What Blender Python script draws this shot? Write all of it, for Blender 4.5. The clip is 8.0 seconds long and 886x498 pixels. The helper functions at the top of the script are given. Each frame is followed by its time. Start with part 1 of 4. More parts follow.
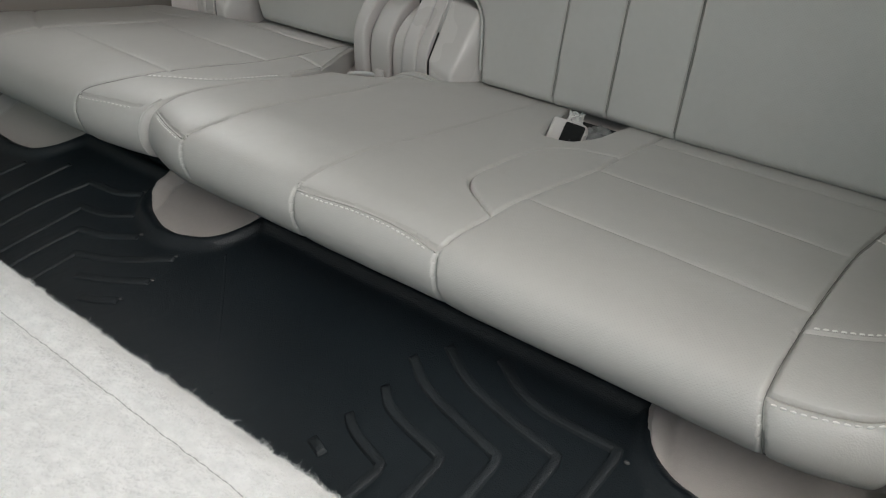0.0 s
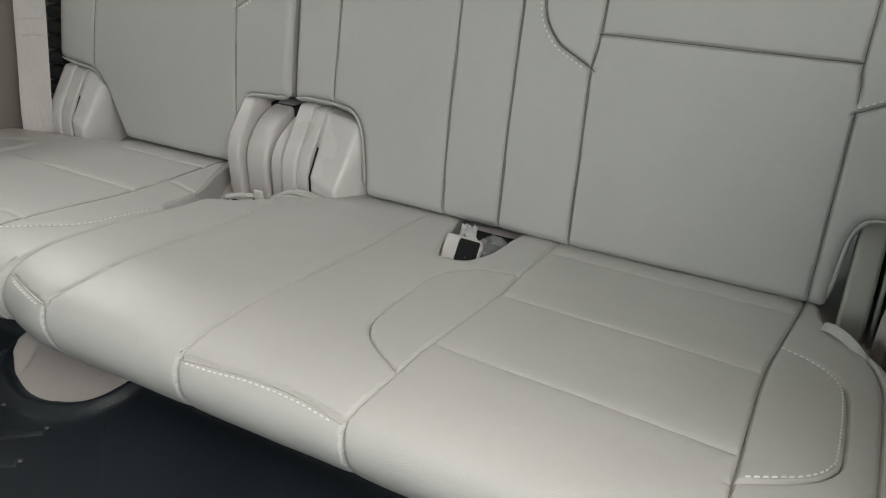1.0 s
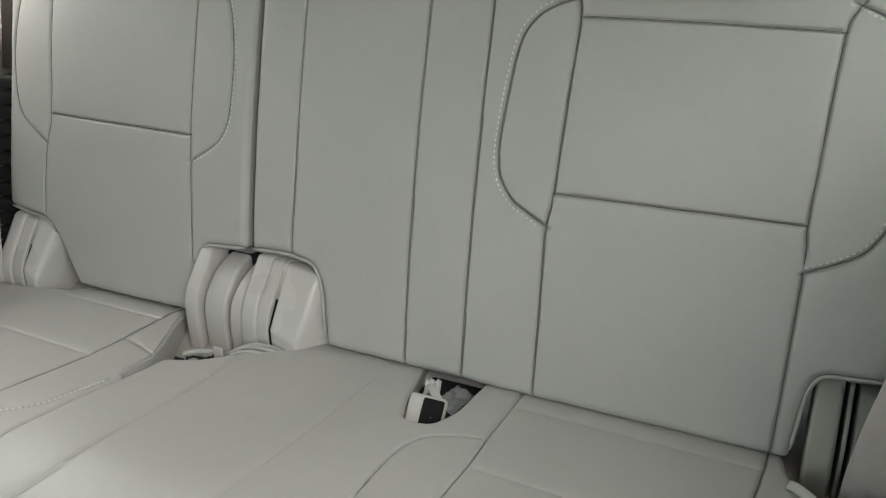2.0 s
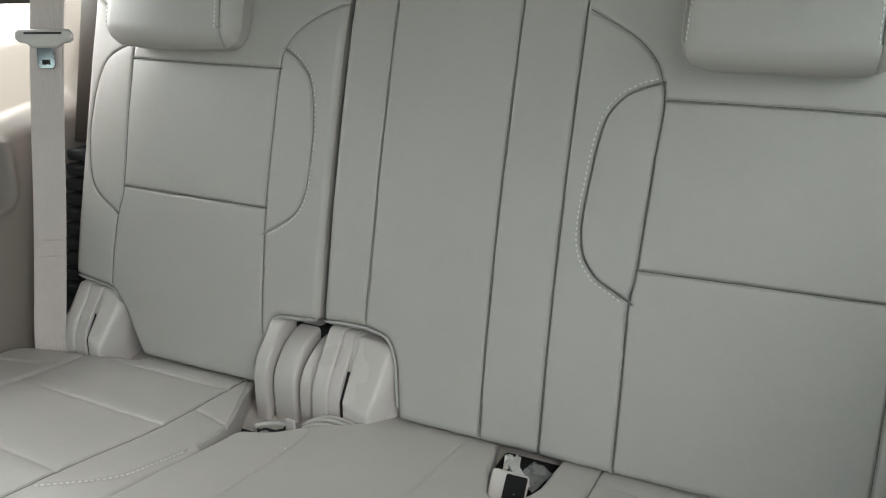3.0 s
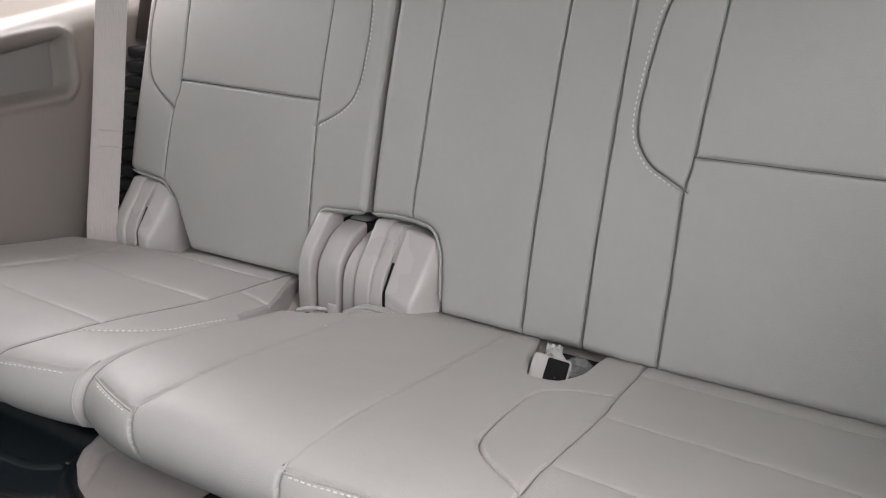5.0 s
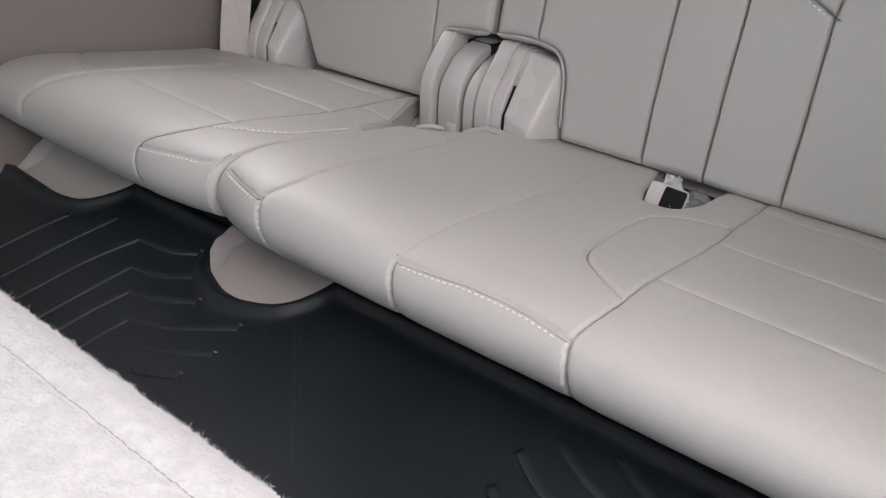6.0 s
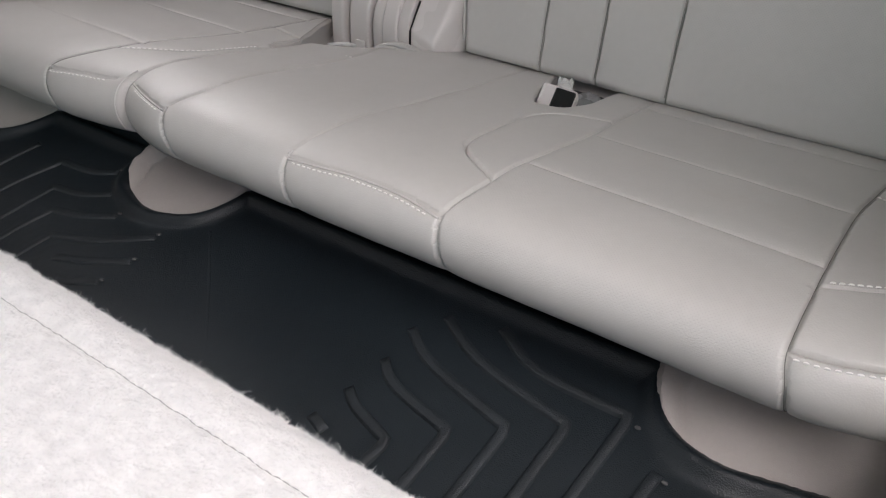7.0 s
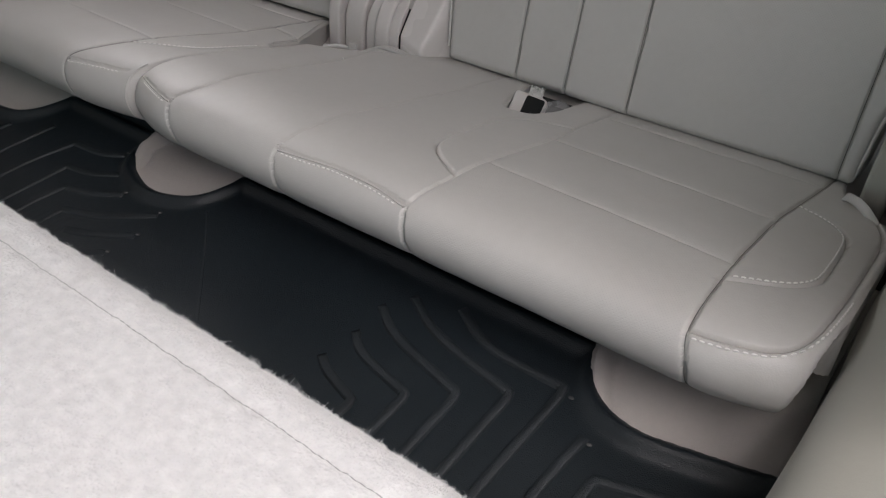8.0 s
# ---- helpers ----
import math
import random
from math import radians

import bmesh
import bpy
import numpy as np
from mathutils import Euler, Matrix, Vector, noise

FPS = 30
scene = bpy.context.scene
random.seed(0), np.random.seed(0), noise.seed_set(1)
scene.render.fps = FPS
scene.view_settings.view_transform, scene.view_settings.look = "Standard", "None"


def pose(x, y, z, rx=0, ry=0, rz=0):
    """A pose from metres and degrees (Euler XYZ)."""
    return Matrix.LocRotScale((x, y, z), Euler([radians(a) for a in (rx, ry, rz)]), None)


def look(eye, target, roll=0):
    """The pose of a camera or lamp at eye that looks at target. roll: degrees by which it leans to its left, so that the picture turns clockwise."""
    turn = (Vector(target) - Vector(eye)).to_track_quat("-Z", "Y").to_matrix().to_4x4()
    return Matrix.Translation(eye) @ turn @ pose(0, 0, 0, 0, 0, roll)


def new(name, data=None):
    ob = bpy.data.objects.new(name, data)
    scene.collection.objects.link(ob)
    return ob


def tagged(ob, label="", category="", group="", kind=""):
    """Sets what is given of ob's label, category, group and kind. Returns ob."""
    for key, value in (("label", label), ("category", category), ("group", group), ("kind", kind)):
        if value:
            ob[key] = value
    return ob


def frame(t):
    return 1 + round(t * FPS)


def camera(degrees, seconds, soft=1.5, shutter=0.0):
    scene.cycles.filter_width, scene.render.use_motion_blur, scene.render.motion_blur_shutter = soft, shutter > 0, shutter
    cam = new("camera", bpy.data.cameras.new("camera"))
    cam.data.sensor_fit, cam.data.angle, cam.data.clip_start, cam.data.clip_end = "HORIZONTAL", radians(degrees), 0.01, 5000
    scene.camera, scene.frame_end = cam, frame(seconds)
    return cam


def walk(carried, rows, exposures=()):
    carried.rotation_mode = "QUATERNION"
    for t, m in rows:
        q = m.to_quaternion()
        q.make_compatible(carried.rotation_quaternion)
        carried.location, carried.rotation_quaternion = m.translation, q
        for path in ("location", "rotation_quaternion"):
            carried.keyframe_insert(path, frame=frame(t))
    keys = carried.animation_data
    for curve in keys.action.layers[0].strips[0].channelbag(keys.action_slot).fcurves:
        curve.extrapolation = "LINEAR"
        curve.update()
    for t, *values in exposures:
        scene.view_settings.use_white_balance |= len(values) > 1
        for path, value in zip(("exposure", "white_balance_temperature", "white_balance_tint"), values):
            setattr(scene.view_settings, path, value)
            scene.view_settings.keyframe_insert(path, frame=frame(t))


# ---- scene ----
cam = camera(57.1, 8.0, soft=1.15)
PATH = [
    (0, (0.055, 0.136, 0.526), (-0.99, 1.494, -0.504), 1.8),
    (0.5, (0.012, 0.176, 0.554), (-0.891, 1.685, -0.399), 1.2),
    (1, (0.0, 0.197, 0.579), (-0.856, 1.756, -0.334), 0.6),
    (1.5, (-0.004, 0.221, 0.626), (-0.811, 1.838, -0.231), 0.3),
    (2, (-0.023, 0.238, 0.682), (-0.821, 1.899, -0.095), -0.6),
    (2.2, (-0.034, 0.239, 0.701), (-0.849, 1.894, -0.072), -1.1),
    (3.3, (-0.121, 0.164, 0.677), (-0.948, 1.898, 0.121), 0.5),
    (3.5, (-0.123, 0.159, 0.665), (-0.951, 1.894, 0.115), 0.9),
    (4, (-0.108, 0.167, 0.624), (-1.002, 1.87, 0.078), 1.1),
    (4.2, (-0.101, 0.169, 0.614), (-1.012, 1.862, 0.062), 1.2),
    (5.3, (-0.093, 0.144, 0.523), (-1.046, 1.759, -0.173), 3.2),
    (5.5, (-0.104, 0.136, 0.511), (-1.117, 1.669, -0.277), 3.3),
    (6, (-0.079, 0.14, 0.512), (-1.147, 1.541, -0.434), 3.1),
    (6.5, (-0.016, 0.138, 0.499), (-1.068, 1.501, -0.519), 2.2),
    (7, (0.026, 0.127, 0.5), (-0.942, 1.52, -0.558), 1.8),
    (7.5, (0.055, 0.094, 0.527), (-0.871, 1.501, -0.551), 2.1),
    (8, (0.103, 0.077, 0.544), (-0.865, 1.465, -0.522), 4.2),
]
walk(cam, [(t, look(eye, target, roll)) for t, eye, target, roll in PATH],
     [(0.0, 1.13, 6430, 3), (0.5, 1.56, 6450, 4), (1.0, 1.55, 6540, 3), (1.5, 1.43, 6570, 1), (2.2, 1.52, 6510, -1), (3.5, 1.47, 6420, 3), (4.2, 1.49, 6420, 6), (5.5, 1.64, 6430, 14), (6.5, 1.53, 6430, 13), (7.5, 1.24, 6460, 11), (8.0, 1.06, 6460, 11)])

# ---------------------------------------------------------------- light
world = bpy.data.worlds.new("overcast_sky")
scene.world = world
world.use_nodes = True
wn, wl = world.node_tree.nodes, world.node_tree.links
sky = wn.new("ShaderNodeTexSky")
sky.sky_type = "NISHITA"
sky.sun_disc = False
sky.sun_elevation, sky.sun_rotation = radians(77.0), radians(300)
wl.new(sky.outputs[0], wn["Background"].inputs[0])
wn["Background"].inputs[1].default_value = 0.06

sun = new("sun", bpy.data.lights.new("sun", "SUN"))
sun.data.energy, sun.data.angle, sun.data.color = 5.0, radians(2.0), (1.0, 0.97, 0.93)
sun.matrix_world = look((-0.35, 0.20, 1.75), (0, 0, 0))


def daylight(name, eye, target, wide, high, power, colour, spread):
    """Sky light that comes in through one opening of the car."""
    lamp = new(name, bpy.data.lights.new(name, "AREA"))
    lamp.data.shape, lamp.data.size, lamp.data.size_y = "RECTANGLE", wide, high
    lamp.data.energy, lamp.data.color, lamp.data.spread = power, colour, radians(spread)
    lamp.matrix_world = look(eye, target)
    return lamp


daylight("daylight_left_door", (-1.40, -0.20, 0.82), (-0.3, 0.15, 0.10), 0.95, 0.40, 0.5, (1.0, 0.95, 0.94), 120)
daylight("daylight_left_quarter", (-1.42, 1.12, 0.755), (-0.40, 0.60, 0.10), 0.70, 0.09, 1.5, (1.0, 0.96, 0.95), 150)
daylight("daylight_right_quarter", (0.24, 1.10, 0.82), (-0.35, 0.70, 0.10), 0.80, 0.36, 0.4, (0.88, 1.0, 0.88), 150)
daylight("daylight_right_door", (0.50, 0.00, 1.02), (-0.20, 0.25, 0.10), 0.9, 0.5, 3.3, (1.0, 0.93, 0.905), 110)
daylight("daylight_windscreen", (-0.55, -2.2, 0.85), (-0.55, 0.5, 0.3), 1.2, 0.45, 1.95, (0.80, 1.0, 0.89), 150)


# ---------------------------------------------------------------- materials
def material(name, colour, rough, metal=0.0, grain=0.0, grain_size=1.0, tone=0.06, tone_size=6.0, wear=None, wear_amount=0.0, coat=0.0, sheen=0.0, dist=0.001, holes=0.0):
    """A node material: two scales of tone, one of wear, fine relief, and small punched holes at a given spacing."""
    mat = bpy.data.materials.new(name)
    mat.use_nodes = True
    n, l = mat.node_tree.nodes, mat.node_tree.links
    b = n["Principled BSDF"]
    b.inputs["Roughness"].default_value, b.inputs["Metallic"].default_value = rough, metal
    b.inputs["Coat Weight"].default_value = coat
    b.inputs["Sheen Weight"].default_value = sheen
    co = n.new("ShaderNodeTexCoord")
    big = n.new("ShaderNodeTexNoise")
    big.inputs["Scale"].default_value, big.inputs["Detail"].default_value = tone_size, 3
    l.new(co.outputs["Object"], big.inputs["Vector"])
    fine = n.new("ShaderNodeTexNoise")
    fine.inputs["Scale"].default_value, fine.inputs["Detail"].default_value = tone_size * 22, 4
    l.new(co.outputs["Object"], fine.inputs["Vector"])
    mix = n.new("ShaderNodeMath")
    mix.operation = "MULTIPLY_ADD"
    mix.inputs[1].default_value = 0.35
    l.new(fine.outputs[0], mix.inputs[0])
    l.new(big.outputs[0], mix.inputs[2])
    ramp = n.new("ShaderNodeMapRange")
    ramp.inputs[1].default_value, ramp.inputs[2].default_value = 0.35, 1.0
    ramp.inputs[3].default_value, ramp.inputs[4].default_value = 1 - tone, 1 + tone
    l.new(mix.outputs[0], ramp.inputs[0])
    tint = n.new("ShaderNodeMix")
    tint.data_type, tint.blend_type = "RGBA", "MULTIPLY"
    tint.inputs[0].default_value = 1.0
    tint.inputs[6].default_value = (*colour, 1)
    l.new(ramp.outputs[0], tint.inputs[7])
    last = tint.outputs[2]
    if wear:
        spot = n.new("ShaderNodeTexNoise")
        spot.inputs["Scale"].default_value, spot.inputs["Detail"].default_value = tone_size * 3, 6
        spot.inputs["Roughness"].default_value = 0.7
        l.new(co.outputs["Object"], spot.inputs["Vector"])
        cut = n.new("ShaderNodeMapRange")
        cut.inputs[1].default_value, cut.inputs[2].default_value = 0.56, 0.72
        cut.inputs[4].default_value = wear_amount
        l.new(spot.outputs[0], cut.inputs[0])
        over = n.new("ShaderNodeMix")
        over.data_type = "RGBA"
        l.new(cut.outputs[0], over.inputs[0])
        l.new(last, over.inputs[6])
        over.inputs[7].default_value = (*wear, 1)
        last = over.outputs[2]
    pierced = None
    if holes:
        flat = n.new("ShaderNodeUVMap")
        flat.uv_map = "sheet"
        turn = n.new("ShaderNodeMapping")
        turn.inputs["Rotation"].default_value = (0, 0, radians(45))
        turn.inputs["Scale"].default_value = (1 / holes, 1 / holes, 1)
        l.new(flat.outputs[0], turn.inputs[0])
        dots = n.new("ShaderNodeTexVoronoi")
        dots.voronoi_dimensions = "2D"
        dots.inputs["Scale"].default_value, dots.inputs["Randomness"].default_value = 1.0, 0.06
        l.new(turn.outputs[0], dots.inputs["Vector"])
        pierced = n.new("ShaderNodeMapRange")
        pierced.inputs[1].default_value, pierced.inputs[2].default_value = 0.13, 0.24
        l.new(dots.outputs[0], pierced.inputs[0])
        zone = n.new("ShaderNodeAttribute")
        zone.attribute_name = "punched"
        ring = n.new("ShaderNodeMath")
        ring.operation = "SUBTRACT"
        ring.inputs[0].default_value = 1.0
        l.new(pierced.outputs[0], ring.inputs[1])
        hole = n.new("ShaderNodeMath")
        hole.operation = "MULTIPLY"
        l.new(ring.outputs[0], hole.inputs[0])
        l.new(zone.outputs["Fac"], hole.inputs[1])
        fade = n.new("ShaderNodeMapRange")
        fade.inputs[3].default_value, fade.inputs[4].default_value = 1.0, 0.93
        l.new(hole.outputs[0], fade.inputs[0])
        punch = n.new("ShaderNodeMix")
        punch.data_type, punch.blend_type = "RGBA", "MULTIPLY"
        punch.inputs[0].default_value = 1.0
        l.new(last, punch.inputs[6])
        l.new(fade.outputs[0], punch.inputs[7])
        last = punch.outputs[2]
    l.new(last, b.inputs["Base Color"])
    rr = n.new("ShaderNodeMapRange")
    rr.inputs[1].default_value, rr.inputs[2].default_value = 0.3, 0.7
    rr.inputs[3].default_value, rr.inputs[4].default_value = max(rough - 0.06, 0.03), min(rough + 0.06, 1)
    l.new(big.outputs[0], rr.inputs[0])
    l.new(rr.outputs[0], b.inputs["Roughness"])
    if grain:
        cell = n.new("ShaderNodeTexVoronoi")
        cell.inputs["Scale"].default_value = grain_size
        l.new(co.outputs["Object"], cell.inputs["Vector"])
        bump = n.new("ShaderNodeBump")
        bump.inputs["Strength"].default_value, bump.inputs["Distance"].default_value = grain, dist
        l.new(cell.outputs[0], bump.inputs["Height"])
        soft = n.new("ShaderNodeBump")
        soft.inputs["Strength"].default_value, soft.inputs["Distance"].default_value = grain * 0.6, dist * 3
        l.new(fine.outputs[0], soft.inputs["Height"])
        l.new(bump.outputs[0], soft.inputs["Normal"])
        l.new(soft.outputs[0], b.inputs["Normal"])
        if pierced:
            pit = n.new("ShaderNodeBump")
            pit.inputs["Strength"].default_value, pit.inputs["Distance"].default_value = 0.25, 0.0003
            pit.invert = True
            l.new(hole.outputs[0], pit.inputs["Height"])
            l.new(soft.outputs[0], pit.inputs["Normal"])
            l.new(pit.outputs[0], b.inputs["Normal"])
    return mat


LEATHER = material("grey_beige_leather", (0.470, 0.45, 0.428), 0.44, grain=0.22, grain_size=700, tone=0.06, tone_size=5, wear=(0.40, 0.36, 0.31), wear_amount=0.14, dist=0.0005, holes=0.0024)
PLASTIC = material("grey_beige_plastic", (0.57, 0.53, 0.51), 0.30, grain=0.10, grain_size=900, tone=0.03, tone_size=8, dist=0.0004)
# Beige plastic darkened for the shade on the sill trim and end hinge.
SHADED_PLASTIC = material("shaded_beige_plastic", (0.34, 0.33, 0.29), 0.5, grain=0.15, grain_size=900, tone=0.04, tone_size=6, dist=0.0004)
TRIM = material("taupe_trim_plastic", (0.245, 0.212, 0.190), 0.55, grain=0.2, grain_size=800, tone=0.04, tone_size=5, dist=0.0005)
FLOOR_COVER = material("beige_moulded_carpet", (0.46, 0.425, 0.40), 0.75, grain=0.16, grain_size=1100, tone=0.08, tone_size=9, sheen=0.2)
RUBBER = material("black_rubber", (0.0105, 0.0155, 0.0195), 0.42, grain=0.5, grain_size=800, tone=0.25, tone_size=5, wear=(0.04, 0.05, 0.056), wear_amount=0.15, dist=0.0006)
RIB = material("worn_black_rubber", (0.016, 0.021, 0.025), 0.55, grain=0.6, grain_size=900, tone=0.3, tone_size=40, wear=(0.05, 0.055, 0.06), wear_amount=0.3, dist=0.0005)
PILE = material("pale_carpet_pile", (0.80, 0.785, 0.77), 0.95, grain=0.85, grain_size=340, tone=0.13, tone_size=110, sheen=0.3, dist=0.0011)
THREAD = material("pale_thread", (0.78, 0.76, 0.73), 0.7, tone=0.05, tone_size=60)
# Colour of the shade lines laid in tight seams.
SEAM_SHADE = material("dark_taupe_seam_shade", (0.17, 0.165, 0.15), 0.8, tone=0.1, tone_size=60)
FIBRE = material("pale_carpet_fibre", (0.82, 0.805, 0.79), 0.95, tone=0.03, tone_size=60, sheen=0.3)
TWINE = material("grey_twine", (0.40, 0.39, 0.375), 0.8, tone=0.1, tone_size=60)
WEB = material("woven_webbing", (0.60, 0.525, 0.505), 0.36, grain=0.15, grain_size=1100, tone=0.09, tone_size=7, wear=(0.45, 0.39, 0.40), wear_amount=0.25, sheen=0.2)
wn, wl = WEB.node_tree.nodes, WEB.node_tree.links
run = wn.new("ShaderNodeTexCoord")
long = wn.new("ShaderNodeMapping")
long.inputs["Scale"].default_value = (1.0, 1.0, 0.025)
wl.new(run.outputs["Object"], long.inputs[0])
yarn = wn.new("ShaderNodeTexNoise")
yarn.inputs["Scale"].default_value, yarn.inputs["Detail"].default_value = 330, 3
wl.new(long.outputs[0], yarn.inputs["Vector"])
weave = wn.new("ShaderNodeBump")
weave.inputs["Strength"].default_value, weave.inputs["Distance"].default_value = 0.8, 0.0012
wl.new(yarn.outputs[0], weave.inputs["Height"])
wl.new(weave.outputs[0], wn["Principled BSDF"].inputs["Normal"])
# Taupe trim darkened to carry the deep shade behind the belt.
SHADED_TRIM = material("shaded_taupe_plastic", (0.085, 0.072, 0.064), 0.6, grain=0.2, grain_size=700, tone=0.08, tone_size=8)
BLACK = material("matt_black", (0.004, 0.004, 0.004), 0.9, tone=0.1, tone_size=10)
DARK = material("dark_plastic", (0.012, 0.012, 0.013), 0.45, tone=0.1, tone_size=10)
BIN = material("taupe_insert", (0.22, 0.205, 0.195), 0.4, tone=0.05, tone_size=10)
# Dark cloth; also the colour of pieces that stand for shade.
SHADE = material("dark_cloth_and_shade", (0.018, 0.018, 0.019), 0.9, grain=0.5, grain_size=500, tone=0.2, tone_size=12)
METAL = material("brushed_steel", (0.24, 0.24, 0.27), 0.22, metal=1.0, tone=0.05, tone_size=30)
SCUFF = material("scuffed_rubber", (0.10, 0.10, 0.10), 0.7, tone=0.2, tone_size=200)
CLOTH = material("frayed_grey_cloth", (0.38, 0.37, 0.35), 0.9, grain=0.8, grain_size=700, tone=0.2, tone_size=25)
FRAY = material("pale_frayed_cloth", (0.58, 0.57, 0.55), 0.7, grain=0.6, grain_size=800, tone=0.15, tone_size=40)
SATIN = material("grey_satin_webbing", (0.21, 0.21, 0.21), 0.26, grain=0.3, grain_size=900, tone=0.15, tone_size=30)
LINER = material("pale_headliner", (0.45, 0.44, 0.42), 0.9, grain=0.4, grain_size=600, tone=0.04, tone_size=5)
ASPHALT = material("asphalt", (0.06, 0.06, 0.06), 0.9, grain=0.6, grain_size=120, tone=0.2, tone_size=2)


# ---------------------------------------------------------------- mesh tools
def link_mesh(name, me, mat, parent=None, label="", smooth=True):
    me.materials.append(mat)
    if smooth:
        me.polygons.foreach_set("use_smooth", [True] * len(me.polygons))
    ob = new(name, me)
    if parent is not None:
        ob.parent = parent
    if label:
        tagged(ob, label)
    return ob


def part(name, bm, mat, parent=None, label="", smooth=True):
    me = bpy.data.meshes.new(name)
    bmesh.ops.recalc_face_normals(bm, faces=bm.faces[:])
    bm.to_mesh(me)
    bm.free()
    return link_mesh(name, me, mat, parent, label, smooth)


def raw(name, verts, faces, mat, parent=None, label="", smooth=True):
    me = bpy.data.meshes.new(name)
    me.from_pydata([tuple(map(float, v)) for v in verts], [], [tuple(map(int, f)) for f in faces])
    me.validate()
    return link_mesh(name, me, mat, parent, label, smooth)


def thing(name, label, category, kind="", group=""):
    return tagged(new(name), label, category, group, kind)


def box_bm(lo, hi, bevel=0.0, seg=3):
    bm = bmesh.new()
    bmesh.ops.create_cube(bm, size=1.0)
    size = [b - a for a, b in zip(lo, hi)]
    for v in bm.verts:
        v.co = Vector([a + (c + 0.5) * s for a, c, s in zip(lo, v.co, size)])
    if bevel:
        bmesh.ops.bevel(bm, geom=bm.edges[:], offset=bevel, segments=seg, affect="EDGES", profile=0.6)
    return bm


def prism_bm(outline, x0, x1, bevel=0.0, seg=3):
    """An outline in y and z, drawn out along x, with rounded edges."""
    bm = bmesh.new()
    a = [bm.verts.new((x0, y, z)) for y, z in outline]
    b = [bm.verts.new((x1, y, z)) for y, z in outline]
    n = len(outline)
    caps = [bm.faces.new(a), bm.faces.new(b[::-1])]
    for i in range(n):
        bm.faces.new((a[i], b[i], b[(i + 1) % n], a[(i + 1) % n]))
    bmesh.ops.recalc_face_normals(bm, faces=bm.faces[:])
    if bevel:
        edges = [e for f in caps for e in f.edges]
        bmesh.ops.bevel(bm, geom=edges, offset=bevel, segments=seg, affect="EDGES", profile=0.6)
    return bm


def spline(pts, step=0.0005, closed=False):
    """A smooth line through the given points, evenly sampled."""
    p = np.array(pts, float)
    if len(p) < 3 and not closed:
        n = max(int(np.linalg.norm(p[1] - p[0]) / step), 2)
        return p[0] + np.linspace(0, 1, n)[:, None] * (p[1] - p[0])
    q = np.vstack([p[-1:], p, p[:2]]) if closed else np.vstack([2 * p[0] - p[1], p, 2 * p[-1] - p[-2]])
    out = []
    for a, b, c, d in zip(q[:-3], q[1:-2], q[2:-1], q[3:]):
        n = max(int(np.linalg.norm(c - b) / step), 2)
        t = np.linspace(0, 1, n, endpoint=False)[:, None]
        out.append(0.5 * (2 * b + (c - a) * t + (2 * a - 5 * b + 4 * c - d) * t**2 + (3 * b - a - 3 * c + d) * t**3))
    out.append(p[:1] if closed else p[-1:])
    return np.vstack(out)


def filleted(corners, step=0.0005):
    """A closed outline of straight runs whose corners (u, v, radius) are rounded."""
    n, out = len(corners), []
    for i in range(n):
        a, b, c = (np.array(corners[(i + k) % n][:2], float) for k in (-1, 0, 1))
        r = corners[i][2]
        la, lc = np.linalg.norm(a - b), np.linalg.norm(c - b)
        r = min(r, la * 0.49, lc * 0.49)
        p, q = b + (a - b) / la * r, b + (c - b) / lc * r
        t = np.linspace(0, 1, 9)[:, None]
        out.append((1 - t) ** 2 * p + 2 * t * (1 - t) * b + t**2 * q if r > 1e-6 else b[None])
    pts = np.vstack(out)
    pts = np.vstack([pts, pts[:1]])
    gap = np.r_[0, np.cumsum(np.linalg.norm(np.diff(pts, axis=0), axis=1))]
    s = np.linspace(0, gap[-1], int(gap[-1] / step))
    return np.c_[np.interp(s, gap, pts[:, 0]), np.interp(s, gap, pts[:, 1])]


def tree_of(points):
    from mathutils import kdtree

    tree = kdtree.KDTree(len(points))
    for i, p in enumerate(points):
        tree.insert((p[0], p[1], 0), i)
    tree.balance()
    return tree


def away(tree, uv):
    return np.array([tree.find((u, v, 0))[2] for u, v in uv])


